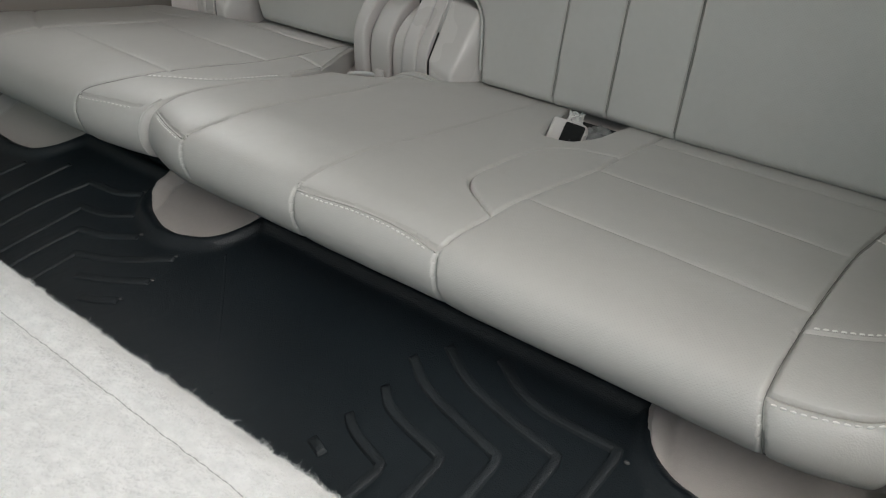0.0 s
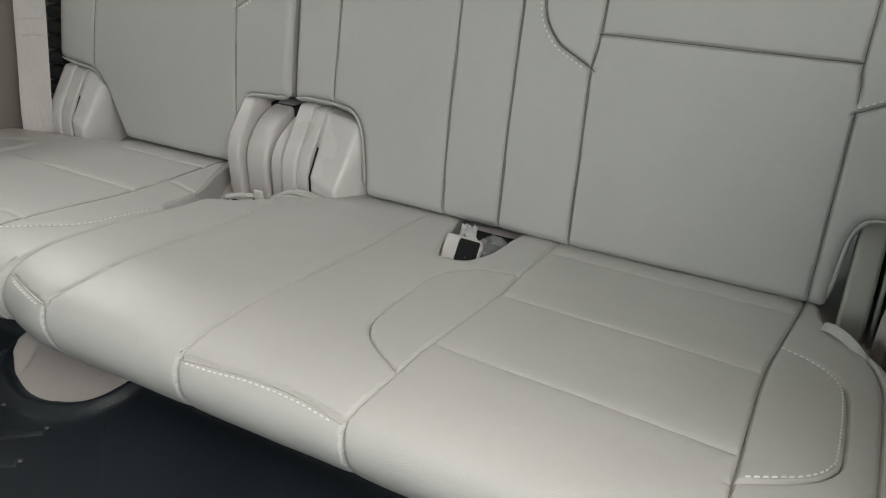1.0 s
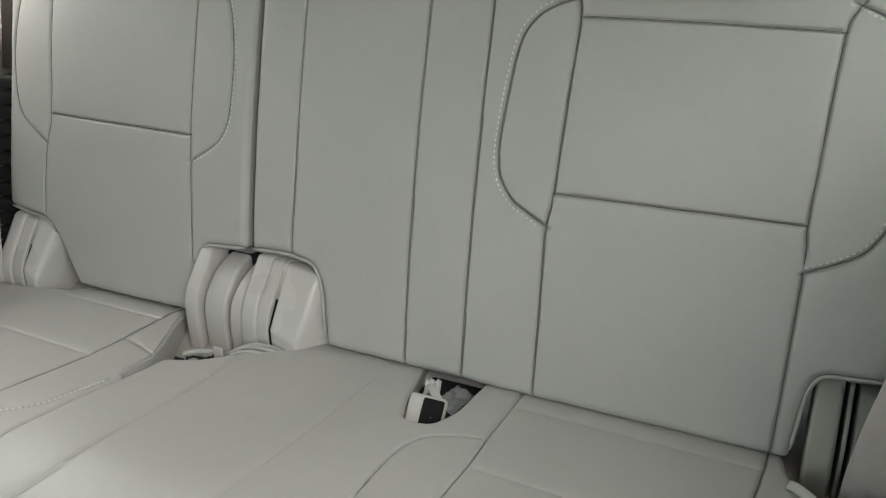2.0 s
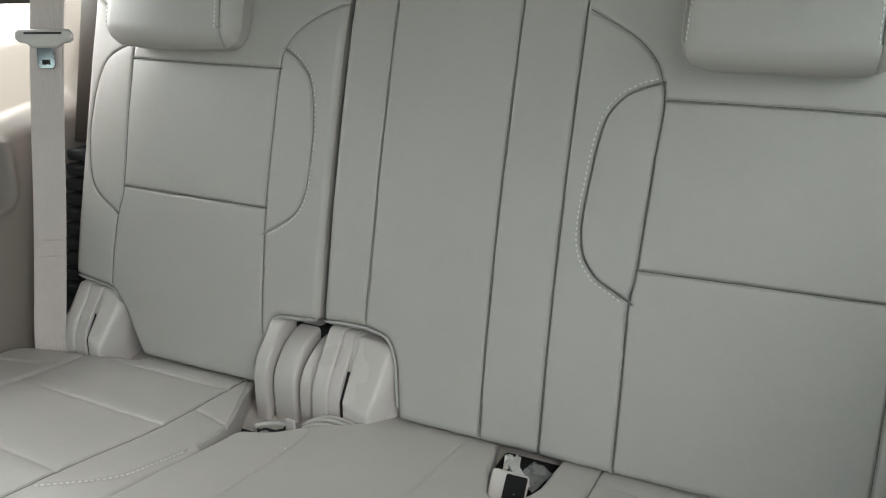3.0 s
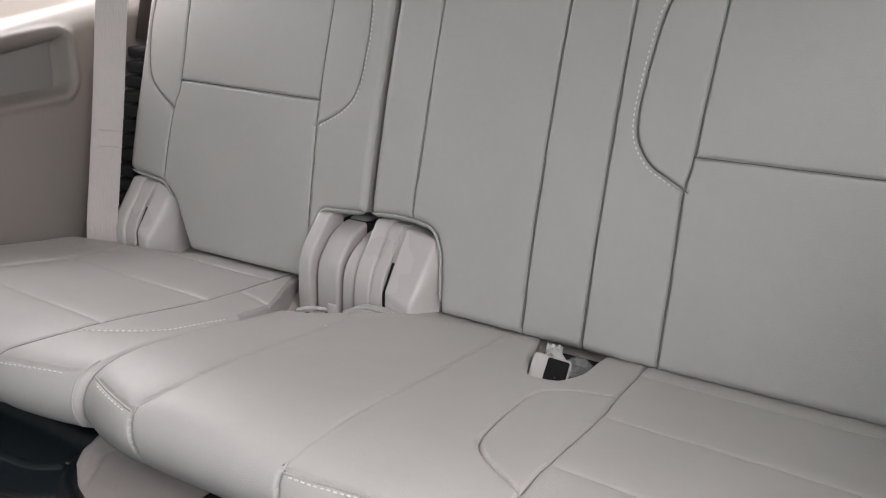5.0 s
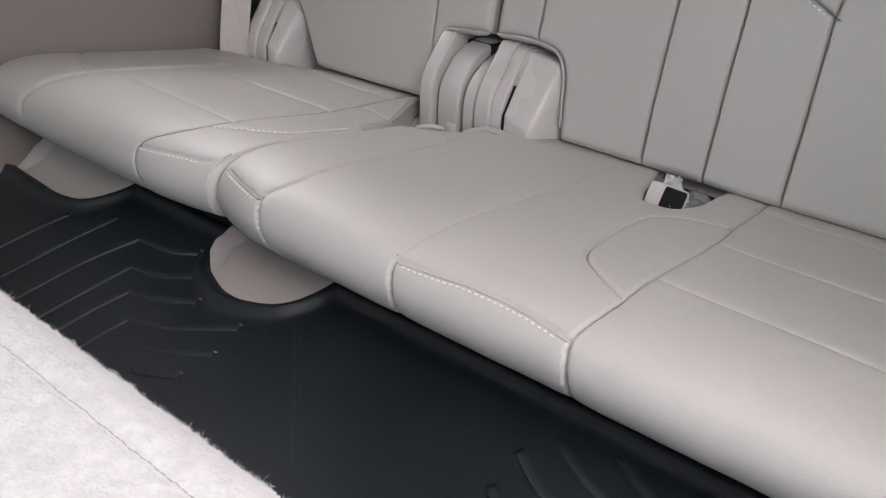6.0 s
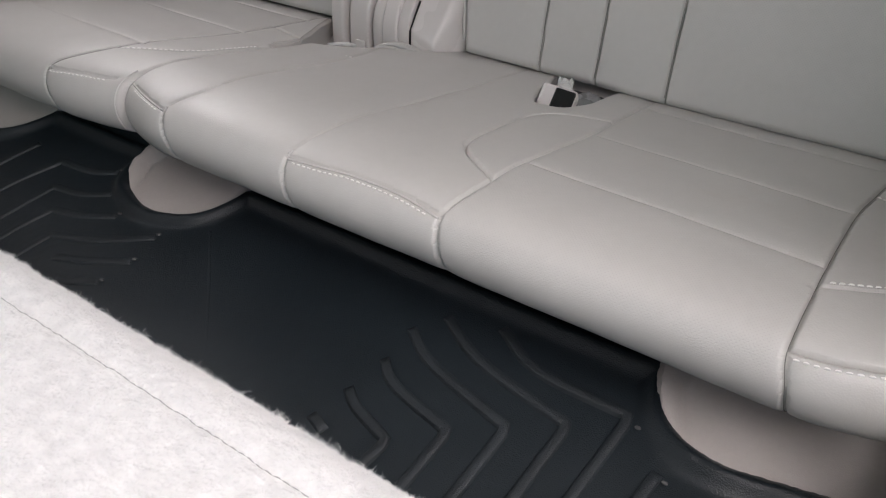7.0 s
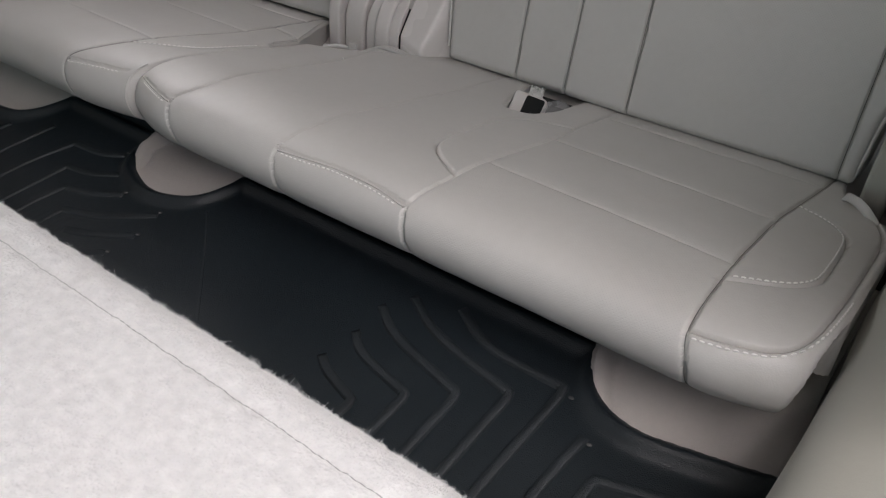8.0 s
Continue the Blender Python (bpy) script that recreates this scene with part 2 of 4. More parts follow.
class Sheet:
    """An upholstered or moulded skin over a surface place(u, v): cut into panels along seams, trimmed by an outline, rolled at its rim."""

    def __init__(self, place, outline, seams=(), cell=0.0022, rim=0.012, relief=None):
        self.place, self.outline, self.seams, self.cell, self.rim, self.relief = place, outline, seams, cell, rim, relief
        self.rim_tree = tree_of(outline[::3])
        self.seam_trees = [(tree_of(line[7:-7] if w[0] > 0 else line[::3]), w) for line, w in seams]

    def sink(self, uv):
        """How far the skin lies under the bare surface."""
        d = away(self.rim_tree, uv)
        r = self.rim
        low = np.where(d < r, r - np.sqrt(np.maximum(r * r - (r - np.minimum(d, r)) ** 2, 0)), 0)
        dip = np.zeros(len(uv))
        for tree, (groove, pillow, wide) in self.seam_trees:
            d = away(tree, uv)
            fall = np.exp(-d / wide) if groove > 0 else np.exp(-((d / wide) ** 2))
            dip = np.maximum(dip, groove * np.maximum(0, 1 - d / (0.3 * self.cell)) + pillow * fall)
        return low + dip

    def at(self, uv, lift=0.0):
        uv = np.asarray(uv, float)
        e = 1e-3
        p = self.place(uv[:, 0], uv[:, 1])
        n = np.cross(self.place(uv[:, 0] + e, uv[:, 1]) - p, self.place(uv[:, 0], uv[:, 1] + e) - p)
        n /= np.maximum(np.linalg.norm(n, axis=1), 1e-12)[:, None]
        up = -self.sink(uv) + lift
        if self.relief is not None:
            up = up + self.relief(uv, p)
        return p + n * up[:, None], n

    def build(self, parent, mat, name="leather_panel", wall=0.03, wall_name="side_panel", tuck=0.15, wall_first="", insert=None):
        h = self.cell
        lo, hi = self.outline.min(0) - 3 * h, self.outline.max(0) + 3 * h
        nu, nv = (int(math.ceil((hi[k] - lo[k]) / h)) for k in (0, 1))
        gu, gv = np.meshgrid(lo[0] + h * np.arange(nu + 1), lo[1] + h * np.arange(nv + 1), indexing="ij")
        uv = np.stack([gu.ravel(), gv.ravel()], 1)
        index = lambda i, j: i * (nv + 1) + j  # noqa: E731
        cuts, fixed = set(), set()
        for line in [self.outline] + [line for line, w in self.seams if w[0] > 0]:
            ij = np.floor((line - lo) / h).astype(int)
            inside = ((ij >= 0) & (ij < [nu, nv])).all(1)
            last = None
            first = None
            for k in np.nonzero((ij[1:] != ij[:-1]).any(1))[0]:
                if not (inside[k] and inside[k + 1]):
                    last = None
                    continue
                a, b, mid = ij[k], ij[k + 1], (line[k] + line[k + 1]) / 2
                if a[0] != b[0] and a[1] != b[1]:
                    v = index(max(a[0], b[0]), max(a[1], b[1]))
                elif a[0] != b[0]:
                    i, j = max(a[0], b[0]), a[1]
                    v = index(i, j + (1 if (mid[1] - lo[1]) / h - j > 0.5 else 0))
                else:
                    i, j = a[0], max(a[1], b[1])
                    v = index(i + (1 if (mid[0] - lo[0]) / h - i > 0.5 else 0), j)
                if v not in fixed:
                    uv[v] = mid
                    fixed.add(v)
                if last is not None and v != last:
                    cuts.add((min(v, last), max(v, last)))
                first = v if first is None else first
                last = v
            if np.linalg.norm(line[0] - line[-1]) < h and first is not None and last is not None and first != last:
                cuts.add((min(first, last), max(first, last)))
        # the rows beside a seam run parallel to it
        for line, w in self.seams:
            if w[0] > 0:
                tree = tree_of(line)
                for v, (a, b) in enumerate(uv):
                    if v not in fixed:
                        co, k, d = tree.find((a, b, 0))
                        if 1e-7 < d < 1.3 * h:
                            uv[v] = np.array(co[:2]) + (uv[v] - np.array(co[:2])) * (0.82 + 0.37 * d / h) * h / d
        tris = []
        for i in range(nu):
            for j in range(nv):
                a, b, c, d = index(i, j), index(i + 1, j), index(i + 1, j + 1), index(i, j + 1)
                if (min(b, d), max(b, d)) in cuts:
                    tris += [(a, b, d), (b, c, d)]
                else:
                    tris += [(a, b, c), (a, c, d)]
        sides = {}
        for t, (a, b, c) in enumerate(tris):
            for e in ((a, b), (b, c), (c, a)):
                sides.setdefault((min(e), max(e)), []).append(t)
        near = [[] for _ in tris]
        for e, two in sides.items():
            if len(two) == 2 and e not in cuts:
                near[two[0]].append(two[1])
                near[two[1]].append(two[0])
        mark, groups = [-1] * len(tris), []
        for t in range(len(tris)):
            if mark[t] < 0:
                mark[t], todo, mine = len(groups), [t], []
                while todo:
                    s = todo.pop()
                    mine.append(s)
                    for o in near[s]:
                        if mark[o] < 0:
                            mark[o] = len(groups)
                            todo.append(o)
                groups.append(mine)
        border = {mark[sides[e][0]] for e in sides if len(sides[e]) == 1}
        kept = {g for g in range(len(groups)) if g not in border and len(groups[g]) > 6}
        where, normal = self.at(uv)
        made = []
        for g in sorted(kept, key=lambda k: -len(groups[k])):
            f = np.array([tris[t] for t in groups[g]])
            used, inv = np.unique(f, return_inverse=True)
            panel = raw(name, where[used], inv.reshape(-1, 3), mat, parent)
            order = np.empty(len(panel.data.loops), dtype=np.int32)
            panel.data.loops.foreach_get("vertex_index", order)
            panel.data.uv_layers.new(name="sheet").data.foreach_set("uv", uv[used][order].ravel().astype(np.float32))
            if insert:
                u = uv[used][:, 0]
                inlay = np.clip((u - insert[0]) / 0.004, 0, 1) * np.clip((insert[1] - u) / 0.004, 0, 1)
                panel.data.attributes.new("punched", "FLOAT", "POINT").data.foreach_set("value", inlay.astype(np.float32))
            made.append(panel)
        if wall:
            verts, faces, seen = [], [], {}
            steps = 4
            mid = where[np.unique(np.array([tris[t] for g in kept for t in groups[g]]))].mean(0)

            def ring(v):
                if v not in seen:
                    seen[v] = len(verts)
                    for k in range(steps + 1):
                        inward = (mid - where[v]) * tuck * (k / steps) ** 2 * min(wall, 0.05)
                        verts.append(where[v] - normal[v] * wall * k / steps + inward)
                return seen[v]

            for e, two in sides.items():
                live = [t for t in two if mark[t] in kept]
                if len(live) == 1 and len(two) == 2:
                    tri = tris[live[0]]
                    k = [q for q in range(3) if {tri[q], tri[(q + 1) % 3]} == set(e)][0]
                    a, b = ring(tri[k]), ring(tri[(k + 1) % 3])
                    for s in range(steps):
                        faces.append((b + s, a + s, a + s + 1, b + s + 1))
            body = raw(wall_first or wall_name, verts, faces, mat, parent)
            if wall_first:
                for panel in made:
                    panel.parent = body
                return body
            made.append(body)
        return made

    def stitches(self, line, parent, offset=0.0, length=0.0040, gap=0.0022, thick=0.0009, lift=0.0004, mat=None, name="stitching", label="pale contrast stitching"):
        """A row of small rounded stitches beside a seam."""
        d = np.gradient(line, axis=0)
        d /= np.linalg.norm(d, axis=1)[:, None]
        line = line + offset * np.c_[-d[:, 1], d[:, 0]]
        s = np.r_[0, np.cumsum(np.linalg.norm(np.diff(line, axis=0), axis=1))]
        count = int((s[-1] - 0.020) / (length + gap))
        starts = 0.010 + np.arange(count) * (length + gap)
        ends = []
        for k in range(5):
            q = starts + length * k / 4
            ends.append(np.c_[np.interp(q, s, line[:, 0]), np.interp(q, s, line[:, 1])])
        rows = [self.at(e, lift + thick * (0.0 if k in (0, 4) else 0.5)) for k, e in enumerate(ends)]
        verts, faces = [], []
        for c in range(count):
            along = rows[4][0][c] - rows[0][0][c]
            if np.linalg.norm(along) > 3 * length:
                continue
            base = len(verts)
            for k in range(5):
                p, n = rows[k][0][c], rows[k][1][c]
                w = np.cross(n, along)
                w = w / (np.linalg.norm(w) + 1e-9) * thick * (0.45, 0.9, 1.0, 0.9, 0.45)[k]
                verts += [p - w, p - w * 0.6 + n * thick, p + w * 0.6 + n * thick, p + w]
            for k in range(4):
                for q in range(3):
                    a = base + 4 * k + q
                    faces.append((a, a + 1, a + 5, a + 4))
        return raw(name, verts, faces, mat or THREAD, parent, label)


def welt(sheet, pts, parent, radius=0.0016, lift=0.0002):
    """A thin sewn-in leather cord that follows a line on a sheet."""
    line = spline(pts, 0.002)
    return tube("welt", sheet.at(line, lift)[0], radius, LEATHER, parent, sides=7)


def seam_shade(sheet, line, parent, radius=0.00034, pillow=0.0014):
    """A dark cord laid in a tight seam, standing for the shade in its gap."""
    run = line[6:-6:4]
    clear = away(sheet.rim_tree, run) > 0.008
    first = int(np.argmin(clear))
    if not clear.all() and first < len(run) // 2:
        last_bad = max(k for k in range(len(run) // 2) if not clear[k])
        run = run[last_bad + 1:]
    d = np.gradient(run, axis=0)
    d /= np.linalg.norm(d, axis=1)[:, None]
    beside = np.c_[-d[:, 1], d[:, 0]] * 0.0026
    p = (sheet.at(run + beside)[0] + sheet.at(run - beside)[0]) / 2
    n = sheet.at(run)[1]
    return tube("seam_shade", p - n * pillow * 0.6, radius, SEAM_SHADE, parent, sides=6, label="dark line along a seam")


def tube(name, path, radius, mat, parent=None, sides=8, label="", flat=1.0):
    """A rounded cord along a path of 3D points."""
    p = np.array(path, float)
    d = np.gradient(p, axis=0)
    d /= np.linalg.norm(d, axis=1)[:, None] + 1e-12
    up = np.array([0.02, 0.03, 1.0])
    verts, faces = [], []
    for i, (c, t) in enumerate(zip(p, d)):
        a = np.cross(t, up)
        a /= np.linalg.norm(a) + 1e-9
        b = np.cross(a, t)
        r = radius if np.isscalar(radius) else radius[i]
        for k in range(sides):
            w = 2 * math.pi * k / sides
            verts.append(c + r * (math.cos(w) * a + flat * math.sin(w) * b))
    for i in range(len(p) - 1):
        for k in range(sides):
            a, b = i * sides + k, i * sides + (k + 1) % sides
            faces.append((a, b, b + sides, a + sides))
    faces += [tuple(range(sides))[::-1], tuple(range((len(p) - 1) * sides, len(p) * sides))]
    return raw(name, verts, faces, mat, parent, label)


def ribbon(name, path, across, width, thick, mat, parent=None, label="", ribs=0.0):
    """A strap along a path; across gives the strap's width direction at each point."""
    p, a = np.array(path, float), np.array(across, float)
    a /= np.linalg.norm(a, axis=1)[:, None]
    d = np.gradient(p, axis=0)
    n = np.cross(a, d)
    n /= np.linalg.norm(n, axis=1)[:, None]
    prof = [(-0.5, -0.3), (-0.5, 0.3)] + [(-0.47 + 0.94 * k / 36, 0.5 + 0.3 * ribs * math.cos(math.pi * k)) for k in range(37)] + [(0.5, 0.3), (0.5, -0.3), (0.47, -0.5), (-0.47, -0.5)]
    m, verts, faces = len(prof), [], []
    for c, s, u in zip(p, a, n):
        verts += [c + s * width * x + u * thick * y for x, y in prof]
    for i in range(len(p) - 1):
        for k in range(m):
            q, r = i * m + k, i * m + (k + 1) % m
            faces.append((q, r, r + m, q + m))
    faces += [tuple(range(m))[::-1], tuple(range((len(p) - 1) * m, len(p) * m))]
    return raw(name, verts, faces, mat, parent, label)


SEAM = (0.0110, 0.0014, 0.0036)  # sewn seam: groove, pillow depth, pillow width
WELT = (0.0068, 0.0014, 0.004)  # seam of the cushion, drawn less tight
TUCK = (0.0018, 0.0022, 0.006)  # shallow sewn crease
FOLD = (0.0, 0.0022, 0.009)  # soft crease in one piece of leather


def wrinkles(uv, p):
    """Small hollows and pulls in the leather."""
    return np.array([0.0010 * noise.noise(Vector((x * 9, y * 9, z * 9))) + 0.0005 * noise.noise(Vector((x * 30, y * 30, z * 30))) for x, y, z in p])


# ---------------------------------------------------------------- shell of the car
def floor_height(y):
    return np.where(np.asarray(y) > 0.47, 0.252 * np.asarray(y) - 0.130, 0.252 * 0.47 - 0.130)


ys = np.array([-2.3, 0.40, 0.47, 0.6, 0.8, 1.05, 2.3])
fz = [float(floor_height(y)) - 0.016 for y in ys]
fv = [(x, y, z - d) for d in (0, 0.03) for y, z in zip(ys, fz) for x in (-1.40, 0.36)]
nf = len(ys)
ff = [(2 * k, 2 * k + 1, 2 * k + 3, 2 * k + 2) for k in range(nf - 1)]
ff += [tuple(q + 2 * nf for q in f[::-1]) for f in ff]
floor = raw("floor", fv, ff, FLOOR_COVER, smooth=False)
tagged(floor, "beige moulded carpet floor of the car", "floor", kind="structure")

ground = part("ground", box_bm((-300, -300, -0.75), (300, 300, -0.70)), ASPHALT, smooth=False)
tagged(ground, "dark asphalt ground outside the car", "ground", kind="structure")

ceiling = part("ceiling", box_bm((-1.40, -2.3, 1.16), (0.36, 2.3, 1.20)), LINER, smooth=False)
tagged(ceiling, "pale fabric headliner of the car", "ceiling", kind="structure")

wall_front = thing("wall_front", "front bulkhead below the windscreen of the car", "wall", "structure")
part("panel", box_bm((-1.40, -2.40, -0.05), (0.36, -2.32, 0.58)), TRIM, wall_front)
part("header", box_bm((-1.40, -2.40, 1.08), (0.36, -2.32, 1.20)), LINER, wall_front)
wall_back = thing("wall_back", "tailgate trim below the rear window of the car", "wall", "structure")
part("panel", box_bm((-1.40, 2.32, -0.05), (0.36, 2.40, 0.70)), TRIM, wall_back)
part("header", box_bm((-1.40, 2.32, 1.02), (0.36, 2.40, 1.20)), LINER, wall_back)

wall_right = thing("wall_right", "taupe side trim of the car beside the bench", "wall", "structure")
part("lower_panel", box_bm((0.172, 0.50, -0.10), (0.238, 2.32, 0.60), 0.02), TRIM, wall_right)
part("unseen_pillar", box_bm((0.17, 0.50, 0.60), (0.24, 0.66, 1.16), 0.02), TRIM, wall_right)
part("unseen_pillar", box_bm((0.17, 1.55, 0.60), (0.24, 1.75, 1.16), 0.02), TRIM, wall_right)
part("header", box_bm((0.17, 0.66, 1.00), (0.24, 2.32, 1.16), 0.02), LINER, wall_right)
part("front_pillar", box_bm((0.22, -0.85, -0.10), (0.36, -0.62, 1.16), 0.02), TRIM, wall_right)
part("front_panel", box_bm((0.22, -2.32, -0.10), (0.36, -0.85, 0.60), 0.02), TRIM, wall_right)


# left side trim: one moulded sheet with a storage recess and a ledge under the window
def left_wall_place(u, v):
    key_v = [-0.15, 0.10, 0.30, 0.44, 0.455, 0.468, 0.480, 0.50, 0.73, 0.76]
    key_x = [-1.235, -1.240, -1.243, -1.247, -1.249, -1.256, -1.268, -1.290, -1.405, -1.43]
    key_z = [-0.15, 0.10, 0.30, 0.440, 0.454, 0.465, 0.474, 0.487, 0.660, 0.672]
    lift = 0.20 * (u - 0.97) + 0.9 * np.maximum(u - 1.17, 0)
    return np.stack([np.interp(v, key_v, key_x), u, np.interp(v, key_v, key_z) + np.clip(v - 0.25, 0, 0.25) * 4 * lift * np.clip((0.73 - v) / 0.12, 0, 1)], -1)


def left_wall_relief(uv, p):
    """The storage recess with its raised rim."""
    y, z = uv[:, 0], uv[:, 1] + 0.02 * (uv[:, 0] - 0.97)
    cy, cz, ry, rz, r = 0.808, 0.413, 0.197, 0.045, 0.020
    qy, qz = np.abs(y - cy) - (ry - r), np.abs(z - cz) - (rz - r)
    d = np.hypot(np.maximum(qy, 0), np.maximum(qz, 0)) + np.minimum(np.maximum(qy, qz), 0) - r
    rim = 0.006 * np.exp(-((d - 0.008) / 0.006) ** 2)
    hole = -0.030 / (1 + np.exp((d + 0.003) / 0.0018))
    return rim + hole


wall_left = thing("wall_left", "taupe plastic side trim with a storage recess and pale ledge", "wall", "structure")
left_sheet = Sheet(left_wall_place, filleted([(0.42, -0.14, 0), (1.60, -0.14, 0), (1.60, 0.74, 0), (0.42, 0.74, 0)]), cell=0.005, rim=0.001, relief=left_wall_relief)
left_sheet.build(wall_left, TRIM, name="trim_panel", wall=0.0)
part("bin_insert", box_bm((-1.2790, 0.66, 0.358), (-1.2725, 0.992, 0.452), 0.003), BIN, wall_left, "grey insert in the recess")
part("door_trim", box_bm((-1.46, -0.85, -0.10), (-1.25, 0.41, 0.60), 0.02), TRIM, wall_left)
part("unseen_pillar", box_bm((-1.46, 0.34, 0.50), (-1.30, 0.50, 1.16), 0.02), TRIM, wall_left)
# The next two are unseen blocks that keep sun off mat and cushion.
part("unseen_pillar", box_bm((-1.46, 0.46, 0.58), (-1.41, 0.675, 0.80), 0.01), TRIM, wall_left)
part("unseen_pillar", box_bm((-1.46, 0.36, -0.10), (-1.255, 0.45, 0.52), 0.01), TRIM, wall_left)
part("unseen_pillar", box_bm((-1.46, 1.52, 0.50), (-1.30, 1.70, 1.16), 0.02), TRIM, wall_left)
part("unseen_pillar", box_bm((-1.42, -0.85, 0.50), (-1.30, -0.72, 1.16), 0.02), TRIM, wall_left)
part("header", box_bm((-1.46, -0.85, 0.90), (-1.30, 0.50, 1.16), 0.01), LINER, wall_left)
# Unseen header, placed so that sun falls on the ledge alone.
part("header", box_bm((-1.36, 0.50, 0.88), (-1.26, 2.32, 1.16), 0.01), LINER, wall_left)
part("window_seal", box_bm((-1.46, 0.50, 0.662), (-1.425, 1.52, 0.684), 0.004), DARK, wall_left, "black window seal")
part("rear_panel", box_bm((-1.40, 1.60, -0.10), (-1.28, 2.32, 0.56), 0.02), TRIM, wall_left)
part("front_panel", box_bm((-1.42, -2.32, -0.10), (-1.30, -0.85, 0.60), 0.02), TRIM, wall_left)

# quarter trim beside the bench, near the open door
side_trim = thing("sill_trim", "pale beige plastic trim beside the bench end", "trim")
prof = [(x, z) for x, z in spline([(0.012, -0.08), (0.004, 0.02), (0.0, 0.12), (0.002, 0.158), (0.012, 0.182), (0.035, 0.200), (0.08, 0.215)], 0.004)]
verts, faces = [], []
stations = [(0.38, 0.072, -0.03), (0.42, 0.071, -0.006), (0.47, 0.072, 0.0), (0.56, 0.075, 0.0), (0.66, 0.077, 0.002), (0.76, 0.0745, 0.002), (0.80, 0.074, -0.004), (0.83, 0.076, -0.03)]
for y, out, up in stations:
    verts += [(out + x, y, z + (up if z > 0.1 else 0)) for x, z in prof]
m = len(prof)
for i in range(len(stations) - 1):
    faces += [(i * m + k, i * m + k + 1, (i + 1) * m + k + 1, (i + 1) * m + k) for k in range(m - 1)]
faces += [tuple(range(m)), tuple(range((len(stations) - 1) * m, len(stations) * m))[::-1]]
raw("moulding", verts, faces, SHADED_PLASTIC, side_trim)
gap_strip = part("gap_filler", box_bm((0.072, 0.60, 0.000), (0.100, 0.98, 0.050), 0.006), SHADE)
# Black blocks added for the shade at the belt's foot and behind it.
part("end_shade", box_bm((0.057, 0.918, 0.02), (0.103, 0.960, 0.162), 0.012, 3), SHADE, gap_strip, "black block for the shade at the belt's foot")
part("side_shade", box_bm((0.104, 0.90, 0.02), (0.168, 1.25, 0.30), 0.01), SHADE, gap_strip, "dark block for the shade behind the belt")
tagged(gap_strip, "black filler strip between the bench end and the trim", "carpet strip")

# ---------------------------------------------------------------- cushions
PROFILE = spline([(0.635, 0.112), (0.612, 0.114), (0.598, 0.121), (0.590, 0.133), (0.5865, 0.148), (0.589, 0.162), (0.597, 0.1735), (0.612, 0.1805), (0.635, 0.184), (0.665, 0.1845),
                  (0.70, 0.1825), (0.76, 0.174), (0.84, 0.1615), (0.92, 0.1505), (1.00, 0.1415), (1.04, 0.1365), (1.12, 0.124)], 0.0005)
ARC = np.r_[0, np.cumsum(np.linalg.norm(np.diff(PROFILE, axis=0), axis=1))]
NOSE = int(np.argmin(PROFILE[:, 0]))


def top(x, y):
    """Sheet coordinates of a place on the cushion's top, by x and y."""
    return (x, float(np.interp(y, PROFILE[NOSE:, 0], ARC[NOSE:])))


def nose(x, z):
    """Sheet coordinates of a place on the cushion's front, by x and height."""
    k = int(np.argmax(PROFILE[:, 1] > 0.1835))
    return (x, float(np.interp(z, PROFILE[:k, 1], ARC[:k])))


def cushion_place(left, right, ends):
    """ends: for each side the reach and depth by which its front sweeps back, and the radius of its corner."""
    def place(u, v):
        y, z = np.interp(v, ARC, PROFILE[:, 0]), np.interp(v, ARC, PROFILE[:, 1])
        back = np.zeros_like(u)
        for edge, (reach, depth, r), side in ((left, ends[0], -1), (right, ends[1], 1)):
            q = np.clip((side * (u - edge) + reach) / reach, 0, 1)
            p = np.clip((side * (u - edge) + r) / r, 0, 1)
            back = back + depth * q**1.8 + r * 0.9 * (1 - np.sqrt(np.maximum(1 - p * p, 0.0025)))
        fade = np.clip((0.72 - y) / 0.12, 0, 1)
        return np.stack([u, y + back * fade * fade * (3 - 2 * fade), z], -1)

    return place


def cushion(bench, left, right, ends, insert, outline, seams, stitched, welts=(), shaded_seams=()):
    lines = {k: (spline(p), w) for k, (p, w) in seams.items()}
    sheet = Sheet(cushion_place(left, right, ends), filleted(outline), list(lines.values()), rim=0.0045, relief=wrinkles)
    pad = sheet.build(bench, LEATHER, wall=0.055, wall_first="cushion", insert=insert)
    for key, offset, share in stitched:
        run = lines[key][0]
        sheet.stitches(run[:int(len(run) * share)], pad, offset)
    for pts in welts:
        welt(sheet, pts, pad, 0.0011)
    for key in shaded_seams:
        seam_shade(sheet, lines[key][0], pad)
    # dark carrier plate under the leather; it also stands for shade in the cut-outs
    part("seat_pan", box_bm((left + 0.02, 0.70, 0.075), (right - 0.02, 1.09, 0.100), 0.01), SHADE, bench, "dark seat pan")
    return sheet


